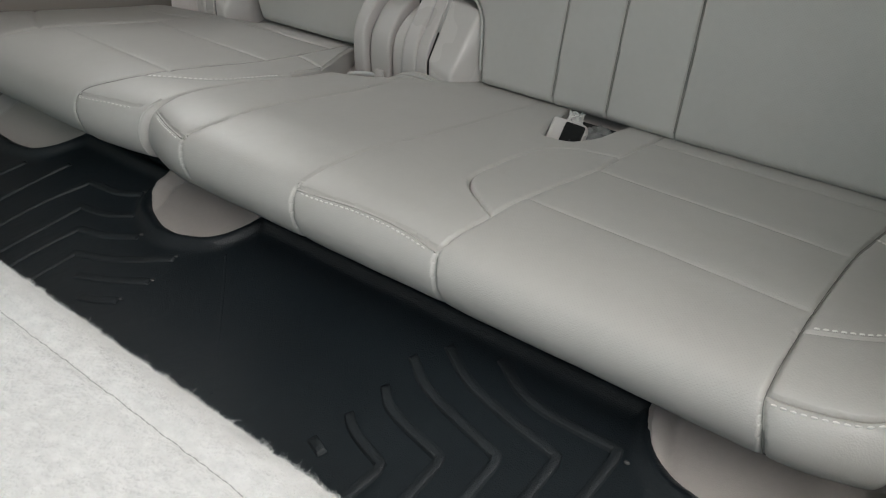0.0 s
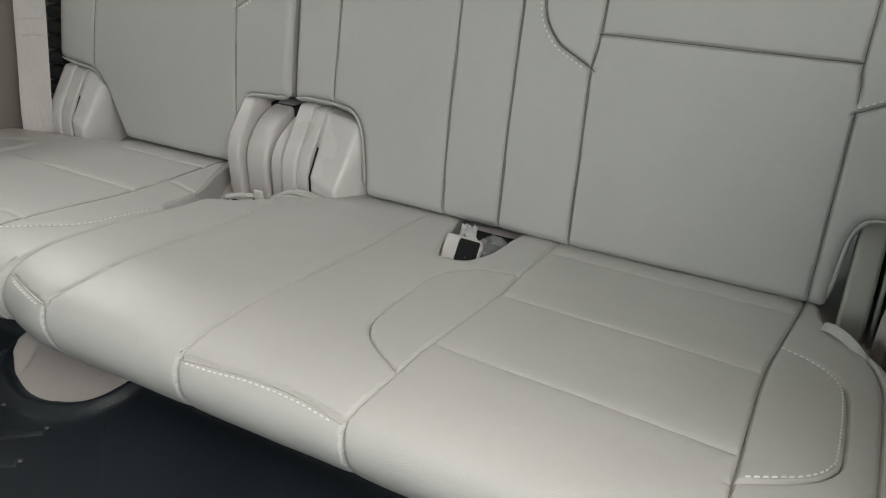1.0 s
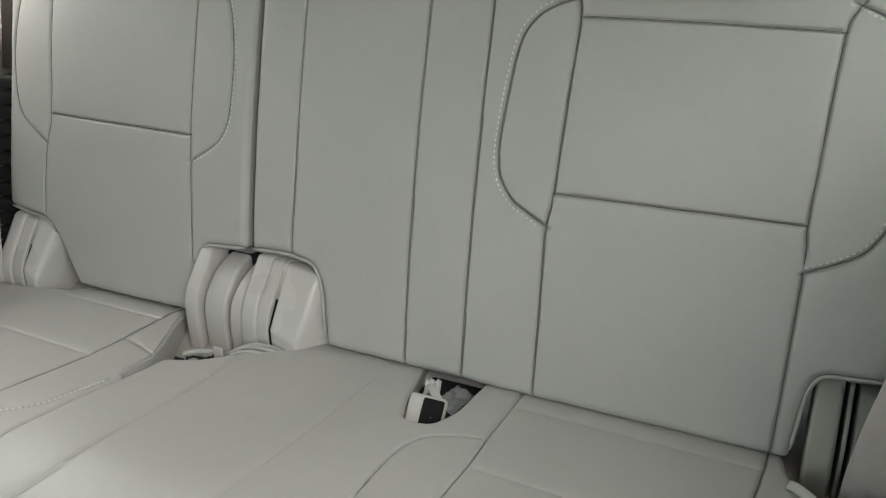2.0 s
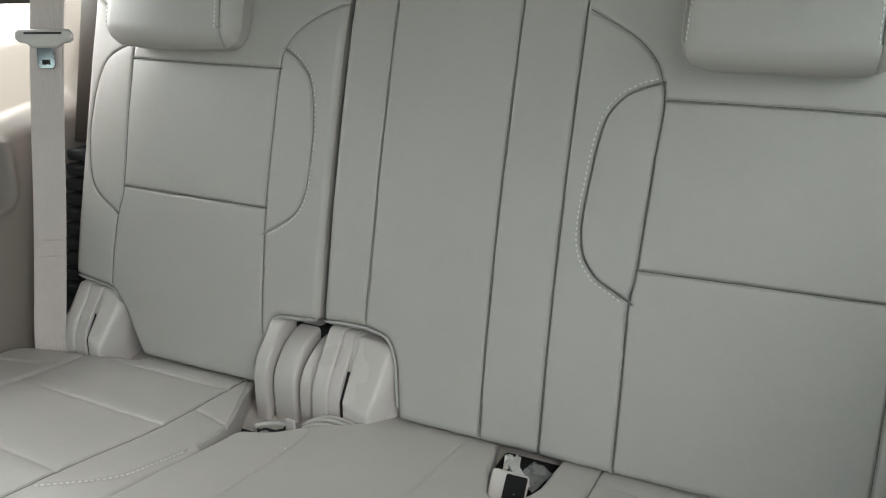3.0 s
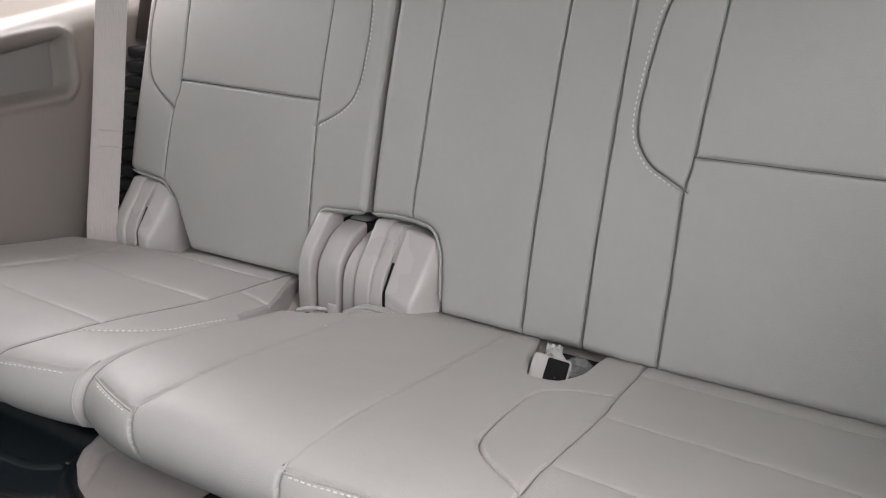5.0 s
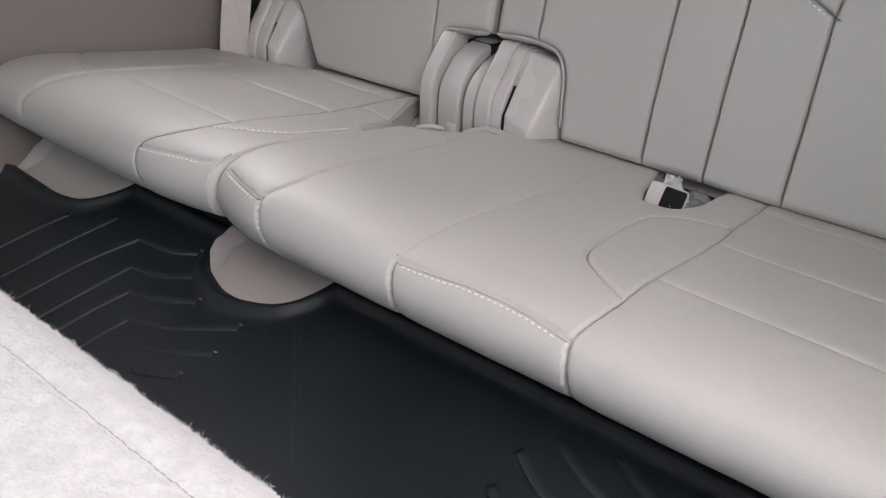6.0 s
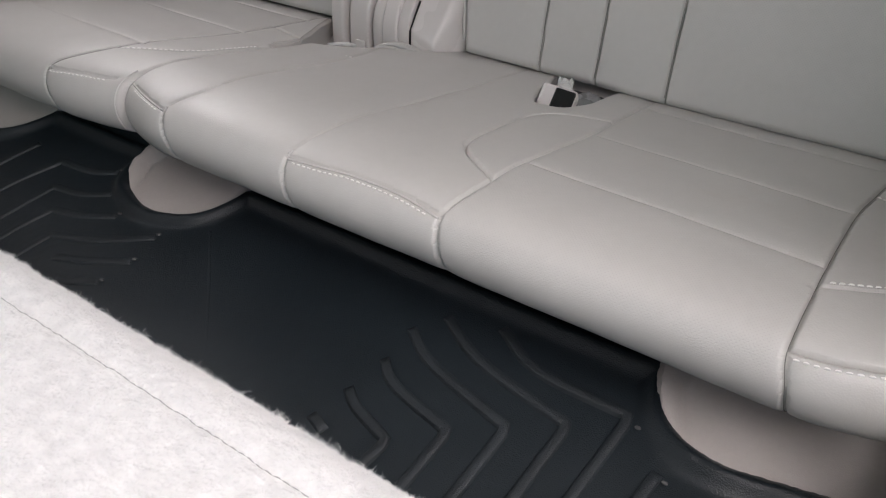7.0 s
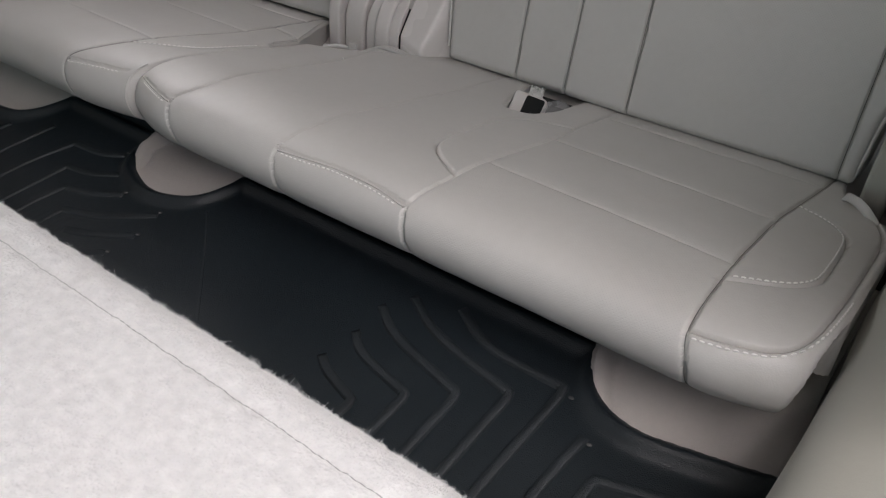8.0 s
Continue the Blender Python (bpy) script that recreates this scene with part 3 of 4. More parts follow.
END = ARC[0] + 0.004
wide_bench = thing("bench_seat", "wide grey-beige leather bench seat with an upright backrest", "car seat", group="third-row bench seats")
narrow_bench = thing("bench_seat", "narrow grey-beige leather bench seat with an upright backrest", "car seat", group="third-row bench seats")
cushion(wide_bench, -0.738, 0.070, ((0.085, 0.021, 0.008), (0.085, 0.024, 0.022)), (-0.298, -0.030),
        [(-0.738, END, 0.030), (0.040, END, 0.030), (*nose(0.064, 0.150), 0.03), (*top(0.070, 0.66), 0.03), (*top(0.070, 0.905), 0.03), (*top(0.045, 0.948), 0.012), (*top(0.0, 0.995), 0.015), (*top(-0.010, 1.05), 0.01), (*top(-0.012, 1.10), 0.0),
         (*top(-0.350, 1.10), 0.0), (*top(-0.352, 0.955), 0.02), (*top(-0.366, 0.916), 0.012), (*top(-0.400, 0.911), 0.012), (*top(-0.416, 0.955), 0.01), (*top(-0.440, 1.05), 0.01), (*top(-0.440, 1.10), 0.0),
         (*top(-0.592, 1.10), 0.0), (*top(-0.594, 1.045), 0.01), (*top(-0.612, 1.00), 0.02), (*top(-0.662, 0.968), 0.02), (*top(-0.700, 0.917), 0.015), (*top(-0.738, 0.900), 0.01)],
        {
            "corner": ([nose(-0.636, 0.115), nose(-0.641, 0.14), nose(-0.650, 0.165), top(-0.654, 0.603)], WELT),
            "corner_top": ([top(-0.654, 0.602), top(-0.645, 0.63), top(-0.644, 0.67), top(-0.655, 0.88), top(-0.667, 0.955)], (0.0032, 0.0026, 0.008)),
            "corner_edge": ([top(-0.726, 0.602), top(-0.71, 0.6015), top(-0.68, 0.600), top(-0.648, 0.597)], WELT),
            "middle": ([nose(-0.470, 0.115), nose(-0.474, 0.145), nose(-0.478, 0.165), top(-0.478, 0.601)], WELT),
            "middle_top": ([top(-0.478, 0.602), top(-0.474, 0.66), top(-0.474, 0.75), top(-0.480, 1.06)], (0.0030, 0.0011, 0.009)),
            "front_edge": ([top(-0.4795, 0.5985), top(-0.44, 0.600), top(-0.40, 0.603), top(-0.35, 0.602), top(-0.3035, 0.597)], WELT),
            "inner": ([nose(-0.296, 0.115), nose(-0.300, 0.145), nose(-0.304, 0.168), top(-0.303, 0.605), top(-0.297, 0.64), top(-0.296, 0.70), top(-0.296, 0.85), top(-0.300, 0.93), top(-0.303, 1.115)], WELT),
            "inner_patch": ([top(-0.292, 0.659), top(-0.330, 0.683), top(-0.352, 0.704), top(-0.363, 0.73), top(-0.371, 0.80), top(-0.372, 0.858), top(-0.359, 0.889), top(-0.335, 0.905), top(-0.296, 0.917)], WELT),
            "cross_back": ([top(-0.306, 1.003), top(-0.016, 0.998)], TUCK),
            "cross_mid": ([top(-0.300, 0.858), top(-0.16, 0.853), top(-0.028, 0.847)], TUCK),
            "cross_front": ([top(-0.300, 0.719), top(-0.16, 0.710), top(-0.024, 0.700)], TUCK),
            "outer": ([nose(-0.016, 0.115), nose(-0.020, 0.145), nose(-0.026, 0.168), top(-0.027, 0.605), top(-0.028, 0.64), top(-0.030, 0.70), top(-0.034, 0.84), top(-0.030, 0.915), top(-0.024, 0.99), top(-0.018, 1.115)], WELT),
            "outer_patch": ([top(-0.036, 0.916), top(0.0, 0.899), top(0.023, 0.875), top(0.033, 0.84), top(0.036, 0.75), top(0.032, 0.716), top(0.012, 0.690), top(-0.036, 0.663)], WELT),
            "end_edge": ([top(-0.032, 0.596), top(0.010, 0.599), top(0.038, 0.603), top(0.052, 0.618), top(0.058, 0.66), top(0.060, 0.74), top(0.060, 0.84), top(0.056, 0.90), top(0.040, 0.945), top(0.02, 0.99)], WELT),
        },
        [("front_edge", -0.0055, 1.0), ("corner_edge", -0.0045, 1.0), ("end_edge", -0.0055, 0.42), ("outer_patch", -0.004, 1.0)],
        [[top(-0.730, 0.6015), top(-0.71, 0.601), top(-0.68, 0.5995), top(-0.655, 0.597)], [nose(-0.637, 0.118), nose(-0.641, 0.14), nose(-0.650, 0.165), top(-0.654, 0.601)],
         [nose(-0.471, 0.118), nose(-0.474, 0.145), nose(-0.478, 0.165), top(-0.478, 0.6055)], [top(-0.478, 0.596), top(-0.44, 0.599), top(-0.40, 0.602), top(-0.35, 0.601), top(-0.306, 0.595)]],
        ["outer"])
cushion(narrow_bench, -1.225, -0.7390, ((0.10, 0.006, 0.030), (0.10, 0.015, 0.008)), (-1.105, -0.832),
        [(-1.225, END, 0.02), (-0.7390, END, 0.030), (*top(-0.7390, 0.832), 0.004), (*top(-0.752, 0.842), 0.004), (*top(-0.754, 0.895), 0.02), (*top(-0.772, 0.936), 0.02), (*top(-0.800, 0.985), 0.02), (*top(-0.824, 1.045), 0.01), (*top(-0.826, 1.10), 0.0),
         (*top(-1.020, 1.10), 0.0), (*top(-1.030, 1.02), 0.01), (*top(-1.16, 0.985), 0.02), (*top(-1.225, 0.965), 0.02)],
        {
            "inner": ([nose(-0.846, 0.115), nose(-0.850, 0.145), nose(-0.855, 0.168), top(-0.853, 0.605), top(-0.836, 0.64), top(-0.829, 0.68), top(-0.826, 0.75), top(-0.826, 0.86), top(-0.838, 1.00), top(-0.844, 1.115)], WELT),
            "outer": ([nose(-1.105, 0.115), nose(-1.105, 0.165), top(-1.100, 0.61), top(-1.106, 0.66), top(-1.108, 0.88), top(-1.118, 1.0), top(-1.12, 1.115)], (0.0, 0.0032, 0.006)),
            "front_edge": ([top(-0.860, 0.597), top(-0.80, 0.603), top(-0.775, 0.604), top(-0.752, 0.6055)], WELT),
            "inner_patch": ([top(-0.832, 0.668), top(-0.795, 0.697), top(-0.765, 0.730), top(-0.755, 0.775), top(-0.752, 0.81), top(-0.752, 0.826)], WELT),
            "welt": ([top(-0.836, 0.924), top(-0.80, 0.916), top(-0.742, 0.896)], WELT),
            "outer_cross": ([top(-1.218, 0.905), top(-1.16, 0.925), top(-1.118, 0.942)], (0.0, 0.0024, 0.0035)),
            "outer_patch": ([top(-1.222, 0.742), top(-1.17, 0.712), top(-1.110, 0.690)], (0.0, 0.0024, 0.0035)),
            "cross_back": ([top(-1.115, 1.0), top(-0.833, 1.0)], TUCK),
            "cross_mid": ([top(-1.112, 0.874), top(-0.820, 0.862)], TUCK),
            "cross_front": ([top(-1.112, 0.724), top(-0.822, 0.706)], TUCK),
        },
        [("front_edge", -0.0055, 1.0), ("inner_patch", -0.004, 1.0)],
        [[nose(-0.7440, 0.122), nose(-0.7445, 0.145), nose(-0.7450, 0.165), top(-0.7455, 0.604), top(-0.7455, 0.625)],
         [top(-0.757, 0.850), top(-0.759, 0.895), top(-0.777, 0.934), top(-0.804, 0.983), top(-0.827, 1.03)],
         [nose(-0.847, 0.118), nose(-0.850, 0.145), nose(-0.855, 0.168), top(-0.854, 0.600)]],
        ["inner"])


for x, y in ((-0.664, 0.888), (-0.658, 0.8895)):
    part("tack", box_bm((x - 0.0011, y - 0.0008, 0.1515), (x + 0.0011, y + 0.0008, 0.1535), 0.0004, 2), THREAD, wide_bench, "white thread tack")


# ---------------------------------------------------------------- backrests
def back_place(u, v):
    return np.stack([u, 0.986 + 0.24 * v + 0.18 * (v - 0.36) ** 2, v], -1)


def backrest(bench, insert, outline, seams, stitched):
    lines = {k: (spline(p), w) for k, (p, w) in seams.items()}
    for key, offset in stitched:
        run, w = lines[key]
        d = np.gradient(run, axis=0)
        d /= np.linalg.norm(d, axis=1)[:, None]
        lines[key] = (run + 0.6 * offset * np.c_[-d[:, 1], d[:, 0]], w)
    sheet = Sheet(back_place, filleted(outline), list(lines.values()), rim=0.011, relief=wrinkles)
    rest = sheet.build(bench, LEATHER, wall=0.085, tuck=0.0, wall_first="backrest", insert=insert)
    for key, offset in stitched:
        sheet.stitches(lines[key][0], rest, -0.9 * offset, length=0.0036, gap=0.0028, thick=0.0009)
    for run, w in lines.values():
        seam_shade(sheet, run, rest, 0.0004)
    return rest, sheet, lines


wide_rest, wide_sheet, wide_lines = backrest(
    wide_bench, (-0.284, -0.024),
    [(-0.704, 0.252, 0.006), (-0.650, 0.2565, 0.03), (-0.603, 0.249, 0.02), (-0.589, 0.222, 0.02), (-0.578, 0.1405, 0.006), (-0.290, 0.138, 0.02), (-0.003, 0.139, 0.006), (0.0035, 0.215, 0.01), (0.013, 0.237, 0.012), (0.080, 0.242, 0.01), (0.090, 0.80, 0.05), (-0.714, 0.80, 0.02)],
    {
        "strip_a": ([(-0.638, 0.24), (-0.638, 0.45), (-0.645, 0.81)], SEAM),
        "strip_b": ([(-0.4605, 0.10), (-0.464, 0.36), (-0.4665, 0.65), (-0.468, 0.81)], SEAM),
        "strip_c": ([(-0.381, 0.10), (-0.384, 0.36), (-0.386, 0.65), (-0.387, 0.81)], SEAM),
        "inner": ([(-0.288, 0.10), (-0.290, 0.25), (-0.2925, 0.34), (-0.288, 0.38), (-0.284, 0.50), (-0.282, 0.565), (-0.2875, 0.592), (-0.300, 0.616), (-0.329, 0.640), (-0.384, 0.668)], SEAM),
        "inner_patch": ([(-0.281, 0.594), (-0.315, 0.582), (-0.336, 0.567), (-0.350, 0.543), (-0.357, 0.50), (-0.362, 0.43), (-0.357, 0.392), (-0.338, 0.365), (-0.315, 0.352), (-0.286, 0.337)], SEAM),
        "outer": ([(-0.020, 0.10), (-0.019, 0.338), (-0.022, 0.383), (-0.020, 0.50), (-0.018, 0.565), (-0.010, 0.588), (0.010, 0.612), (0.04, 0.632), (0.095, 0.655)], SEAM),
        "outer_patch": ([(-0.026, 0.336), (0.018, 0.358), (0.036, 0.374), (0.048, 0.40), (0.054, 0.44), (0.050, 0.50), (0.040, 0.548), (0.020, 0.575), (-0.018, 0.592)], SEAM),
        "cross_low": ([(-0.292, 0.381), (-0.15, 0.382), (-0.018, 0.383)], SEAM),
        "cross_high": ([(-0.287, 0.570), (-0.15, 0.569), (-0.013, 0.566)], SEAM),
    },
    [("inner_patch", 0.005), ("outer_patch", -0.005)])
narrow_rest, narrow_sheet, narrow_lines = backrest(
    narrow_bench, (-1.088, -0.818),
    [(-1.182, 0.248, 0.012), (-1.100, 0.239, 0.02), (-1.076, 0.215, 0.02), (-1.034, 0.142, 0.006), (-0.900, 0.142, 0.02), (-0.807, 0.143, 0.006), (-0.797, 0.225, 0.012), (-0.786, 0.246, 0.012), (-0.714, 0.251, 0.006), (-0.722, 0.80, 0.02), (-1.205, 0.80, 0.06), (-1.190, 0.66, 0.05), (-1.178, 0.46, 0.1)],
    {
        "outer": ([(-1.100, 0.22), (-1.099, 0.30), (-1.094, 0.355), (-1.086, 0.397), (-1.090, 0.50), (-1.094, 0.586), (-1.098, 0.612), (-1.125, 0.640), (-1.205, 0.690)], SEAM),
        "inner": ([(-0.801, 0.10), (-0.808, 0.25), (-0.813, 0.355), (-0.815, 0.392), (-0.816, 0.50), (-0.816, 0.583), (-0.809, 0.613), (-0.795, 0.632), (-0.765, 0.652), (-0.705, 0.677)], SEAM),
        "outer_patch": ([(-1.090, 0.614), (-1.142, 0.589), (-1.161, 0.553), (-1.167, 0.50), (-1.166, 0.457), (-1.158, 0.413), (-1.141, 0.384), (-1.090, 0.351)], SEAM),
        "inner_patch": ([(-0.815, 0.615), (-0.781, 0.594), (-0.758, 0.565), (-0.747, 0.510), (-0.746, 0.460), (-0.750, 0.415), (-0.768, 0.384), (-0.818, 0.352)], SEAM),
        "cross_low": ([(-1.092, 0.398), (-0.95, 0.395), (-0.810, 0.393)], SEAM),
        "cross_high": ([(-1.099, 0.587), (-0.95, 0.585), (-0.811, 0.583)], SEAM),
    },
    [("inner_patch", -0.005)])

# Black filler added so that the gap between the backrests stays dark.
part("rest_gap_shade", prism_bm([(1.075, 0.25), (1.12, 0.25), (1.27, 0.80), (1.225, 0.80)], -0.730, -0.696), BLACK, wide_bench, "black filler for the shade between the backrests")

# piping round the lower cut-outs of the backrests
for rest, sheet, path in (
    (wide_rest, wide_sheet, [(-0.704, 0.2535), (-0.650, 0.2575), (-0.606, 0.2505), (-0.590, 0.226), (-0.582, 0.155)]),
    (wide_rest, wide_sheet, [(-0.001, 0.150), (0.005, 0.215), (0.014, 0.2365), (0.074, 0.2425)]),
    (narrow_rest, narrow_sheet, [(-1.176, 0.2485), (-1.105, 0.241), (-1.079, 0.218)]),
    (narrow_rest, narrow_sheet, [(-0.799, 0.215), (-0.790, 0.243), (-0.716, 0.2515)]),
):
    edge = sheet.outline
    a, b = (int(np.argmin(np.linalg.norm(edge - np.array(q), axis=1))) for q in (path[0], path[-1]))
    order = list(range(a, b)) if a < b else list(range(a, len(edge))) + list(range(b))
    line = edge[[k for k in order if k % 3 == 0]]
    p, n = sheet.at(line, 0.0095)
    wave = np.array([[0.0006 * noise.noise(Vector((k * 0.07, 9.0, 0.0))), 0, 0.0012 * noise.noise(Vector((k * 0.05, 3.0, 0.0))) + 0.0004 * noise.noise(Vector((k * 0.16, 5.0, 0.0)))] for k in range(len(p))])
    taper = np.minimum(1.0, 0.3 + 0.7 * np.minimum(np.arange(len(p)), np.arange(len(p))[::-1]) / 6)
    tube("piping", p + wave - n * 0.0012, 0.0021 * taper, LEATHER, rest)
    tube("hem", p - n * 0.0055 + 2.2 * wave + np.array([0, 0, -0.0022]), 0.0026 * taper, CLOTH, rest, label="folded cloth hem")


# ---------------------------------------------------------------- head restraints
def make_heads():
    for x0, x1 in ((-0.273, -0.048), (-1.118, -0.864)):
        unit = thing("head_restraint", "grey-beige padded leather head restraint on the backrest", "headrest", group="head restraints")
        cx, hx, z0, z1 = (x0 + x1) / 2, (x1 - x0) / 2, 0.612, 0.80

        def place(u, v, cx=cx):
            lean = 0.986 + 0.24 * v - 0.055
            return np.stack([u, lean + 0.012 * ((u - cx) / 0.11) ** 2 + 0.5 * (np.clip(0.66 - v, 0, 1)) ** 2, v], -1)

        right, left = cx + hx - 0.028, cx - hx + 0.013
        lines = [(spline([(right + 0.008, 0.59), (right + 0.004, 0.64), (right, 0.81)]), SEAM), (spline([(left - 0.008, 0.59), (left - 0.004, 0.64), (left, 0.81)]), SEAM)]
        sheet = Sheet(place, filleted([(x0, z0, 0.035), (x1, z0, 0.035), (x1, z1, 0.03), (x0, z1, 0.03)]), lines, rim=0.030, relief=wrinkles)
        head = sheet.build(unit, LEATHER, wall=0.055, tuck=0.3, wall_first="pad")
        for (line, w), offset in zip(lines, (0.0045, -0.0045)):
            sheet.stitches(line[line[:, 1] > 0.628], head, offset)
        for x in (cx - 0.05, cx + 0.05):
            tube("post", [(x, 1.12, 0.62), (x, 1.125, 0.70), (x, 1.14, 0.76)], 0.006, METAL, unit, label="steel post")


make_heads()


# ---------------------------------------------------------------- hinge covers
def hull_bm(points, bevel, seg=3):
    """A faceted moulding: the hull of its corners, edges rounded."""
    bm = bmesh.new()
    for p in points:
        bm.verts.new(p)
    done = bmesh.ops.convex_hull(bm, input=bm.verts[:])
    bmesh.ops.delete(bm, geom=[g for g in done["geom_interior"] if isinstance(g, bmesh.types.BMVert)], context="VERTS")
    bmesh.ops.dissolve_limit(bm, angle_limit=radians(4), verts=bm.verts[:], edges=bm.edges[:])
    bmesh.ops.bevel(bm, geom=bm.edges[:], offset=bevel, segments=seg, affect="EDGES", profile=0.6)
    return bm


def hinge_profile(front, bend, peak, lean, round_top=False):
    """Side view of a hinge shell: an upright nose up to the bend, then a face that leans back, or a drum's round shoulder."""
    if round_top:
        pts = spline([(front + 0.002, 0.085), (front, 0.140), (front + 0.0005, bend - 0.018), (front + 0.005, bend), (front + 0.015, bend + 0.014), (front + 0.032, peak - 0.017), (front + 0.056, peak - 0.006), (front + 0.085, peak)], 0.004)
        return [tuple(p) for p in pts] + [(front + 0.125, peak), (front + 0.125, 0.085)]
    pts = spline([(front + 0.002, 0.085), (front, 0.130), (front, bend - 0.024), (front + 0.0025, bend - 0.009), (front + 0.010, bend + 0.008)], 0.003)
    return [tuple(p) for p in pts] + [(front + lean, peak - 0.003), (front + lean + 0.005, peak), (front + 0.125, peak), (front + 0.125, 0.085)]


def facet_cover(x0, x1, front, peak):
    """The slotted cover: upright face, leaning face and a chamfered outer side."""
    w = x1 - x0
    return [(x0, front, 0.085), (x0 + 0.64 * w, front, 0.085), (x1, front + 0.046, 0.085), (x0, front, 0.166), (x0 + 0.63 * w, front, 0.152), (x0, front + 0.050, peak), (x0 + 0.75 * w, front + 0.053, peak - 0.008),
            (x1, front + 0.062, peak - 0.024), (x1, front + 0.046, 0.150), (x0, front + 0.125, peak), (x1, front + 0.125, peak - 0.02), (x0, front + 0.125, 0.085), (x1, front + 0.125, 0.085)]


def hinge(bench, shells, covers, stuff=None):
    """shells: x0, x1, front, bend, peak, lean, edge radius, round; covers: x0 of the slot, x0, x1, front, peak."""
    stuff = stuff or PLASTIC
    unit = None
    for x0, x1, front, bend, peak, lean, bevel, drum in shells:
        bm = prism_bm(hinge_profile(front, bend, peak, lean, drum), x0, x1, bevel, 4)
        if unit is None:
            unit = part("hinge_cover", bm, stuff, bench, "grey-beige plastic hinge cover")
        else:
            part("drum" if drum else "cover", bm, stuff, unit)
    deep = max(q[2] for q in shells)
    # Black box added behind the shells to stand for shade in their gaps.
    part("backing", box_bm((min(q[0] for q in shells) + 0.006, deep + 0.070, 0.09), (max([q[1] for q in shells] + [c[2] for c in covers]) - 0.012, deep + 0.115, 0.228), 0.003), BLACK, unit, "black box for the shade between the shells")
    for slot, x0, x1, front, peak in covers:
        part("slotted_cover", hull_bm(facet_cover(x0, x1, front, peak), 0.0050, 4), stuff, unit)
        # the slot ends below this bridge; its black floor stands for the shade inside
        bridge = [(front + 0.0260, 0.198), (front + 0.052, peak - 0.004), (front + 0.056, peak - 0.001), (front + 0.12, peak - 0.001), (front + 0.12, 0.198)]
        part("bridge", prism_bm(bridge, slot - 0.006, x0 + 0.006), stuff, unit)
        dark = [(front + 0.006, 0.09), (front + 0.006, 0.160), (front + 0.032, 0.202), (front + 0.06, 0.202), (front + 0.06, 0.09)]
        part("slot_shade", prism_bm(dark, slot - 0.003, x0 + 0.003), BLACK, unit, "black floor for the slot's shade")
    return unit


hinge(wide_bench,
      [(-0.6950, -0.6700, 0.999, 0.184, 0.245, 0.050, 0.0045, False), (-0.6710, -0.6525, 1.002, 0.178, 0.241, 0.048, 0.003, False), (-0.791, -0.769, 0.999, 0.192, 0.241, 0.044, 0.005, False),
       (-0.7645, -0.7275, 1.007, 0.182, 0.230, 0.045, 0.0060, True), (-0.7210, -0.7000, 1.007, 0.178, 0.222, 0.045, 0.0060, True)],
      [(-0.6525, -0.6460, -0.584, 0.999, 0.240)])
hinge(narrow_bench,
      [(-1.1700, -1.1450, 0.998, 0.178, 0.238, 0.046, 0.005, False), (-1.1460, -1.1230, 1.001, 0.174, 0.234, 0.044, 0.003, False), (-1.188, -1.174, 1.010, 0.170, 0.216, 0.030, 0.004, True)],
      [(-1.1230, -1.1165, -1.080, 0.999, 0.234)])
hinge(wide_bench,
      [(0.012, 0.039, 1.008, 0.168, 0.240, 0.052, 0.006, False), (0.0435, 0.048, 1.018, 0.180, 0.228, 0.040, 0.0018, False), (0.053, 0.074, 1.024, 0.180, 0.222, 0.030, 0.005, False)], [], SHADED_PLASTIC)

# ---------------------------------------------------------------- belts and buckles
def selvedge(parent, line, across):
    """The two woven edges of a belt."""
    a = np.array(across) / np.linalg.norm(across)
    for side in (-0.0230, 0.0230):
        tube("selvedge", line + a * side, 0.0011, WEB, parent, sides=6)


belt = thing("seat_belt", "pale woven seat belt hanging beside the narrow backrest", "seat belt")
path = spline([(-1.183, 0.985, 0.125), (-1.182, 0.988, 0.17), (-1.180, 1.000, 0.25), (-1.180, 1.018, 0.36), (-1.181, 1.036, 0.48), (-1.178, 1.052, 0.60), (-1.171, 1.075, 0.75), (-1.160, 1.12, 1.00)], 0.006)
ribbon("webbing", path, [(0.82, 0.57, 0.02)] * len(path), 0.046, 0.0016, WEB, belt, ribs=1.0)
for z in (0.292, 0.312):
    i = int(np.argmin(np.abs(path[:, 2] - z)))
    across = np.array([0.86, 0.50, 0.02])
    tube("crease", [path[i] + across * k * 0.0235 + np.array([0.0006, -0.0010, 0.0015 * math.cos(2.2 * k)]) for k in np.linspace(-1, 1, 9)], 0.0014, WEB, belt, sides=6)
i = int(np.argmin(np.abs(path[:, 2] - 0.620)))
tongue = thing("belt_tongue", "beige plastic belt tongue with a steel latch plate", "belt tongue")
hold = Matrix.Translation(path[i] + np.array([0.002, -0.006, 0.0])) @ Euler((radians(-8), 0, radians(30))).to_matrix().to_4x4()


def plate_bm(outline, thick, bevel):
    """A flat piece cut to an outline in x and z, with rounded edges."""
    bm = prism_bm([(x, z) for x, z in outline], -thick / 2, thick / 2, bevel, 3)
    for v in bm.verts:
        v.co = Vector((v.co.y, v.co.x, v.co.z))
    return bm


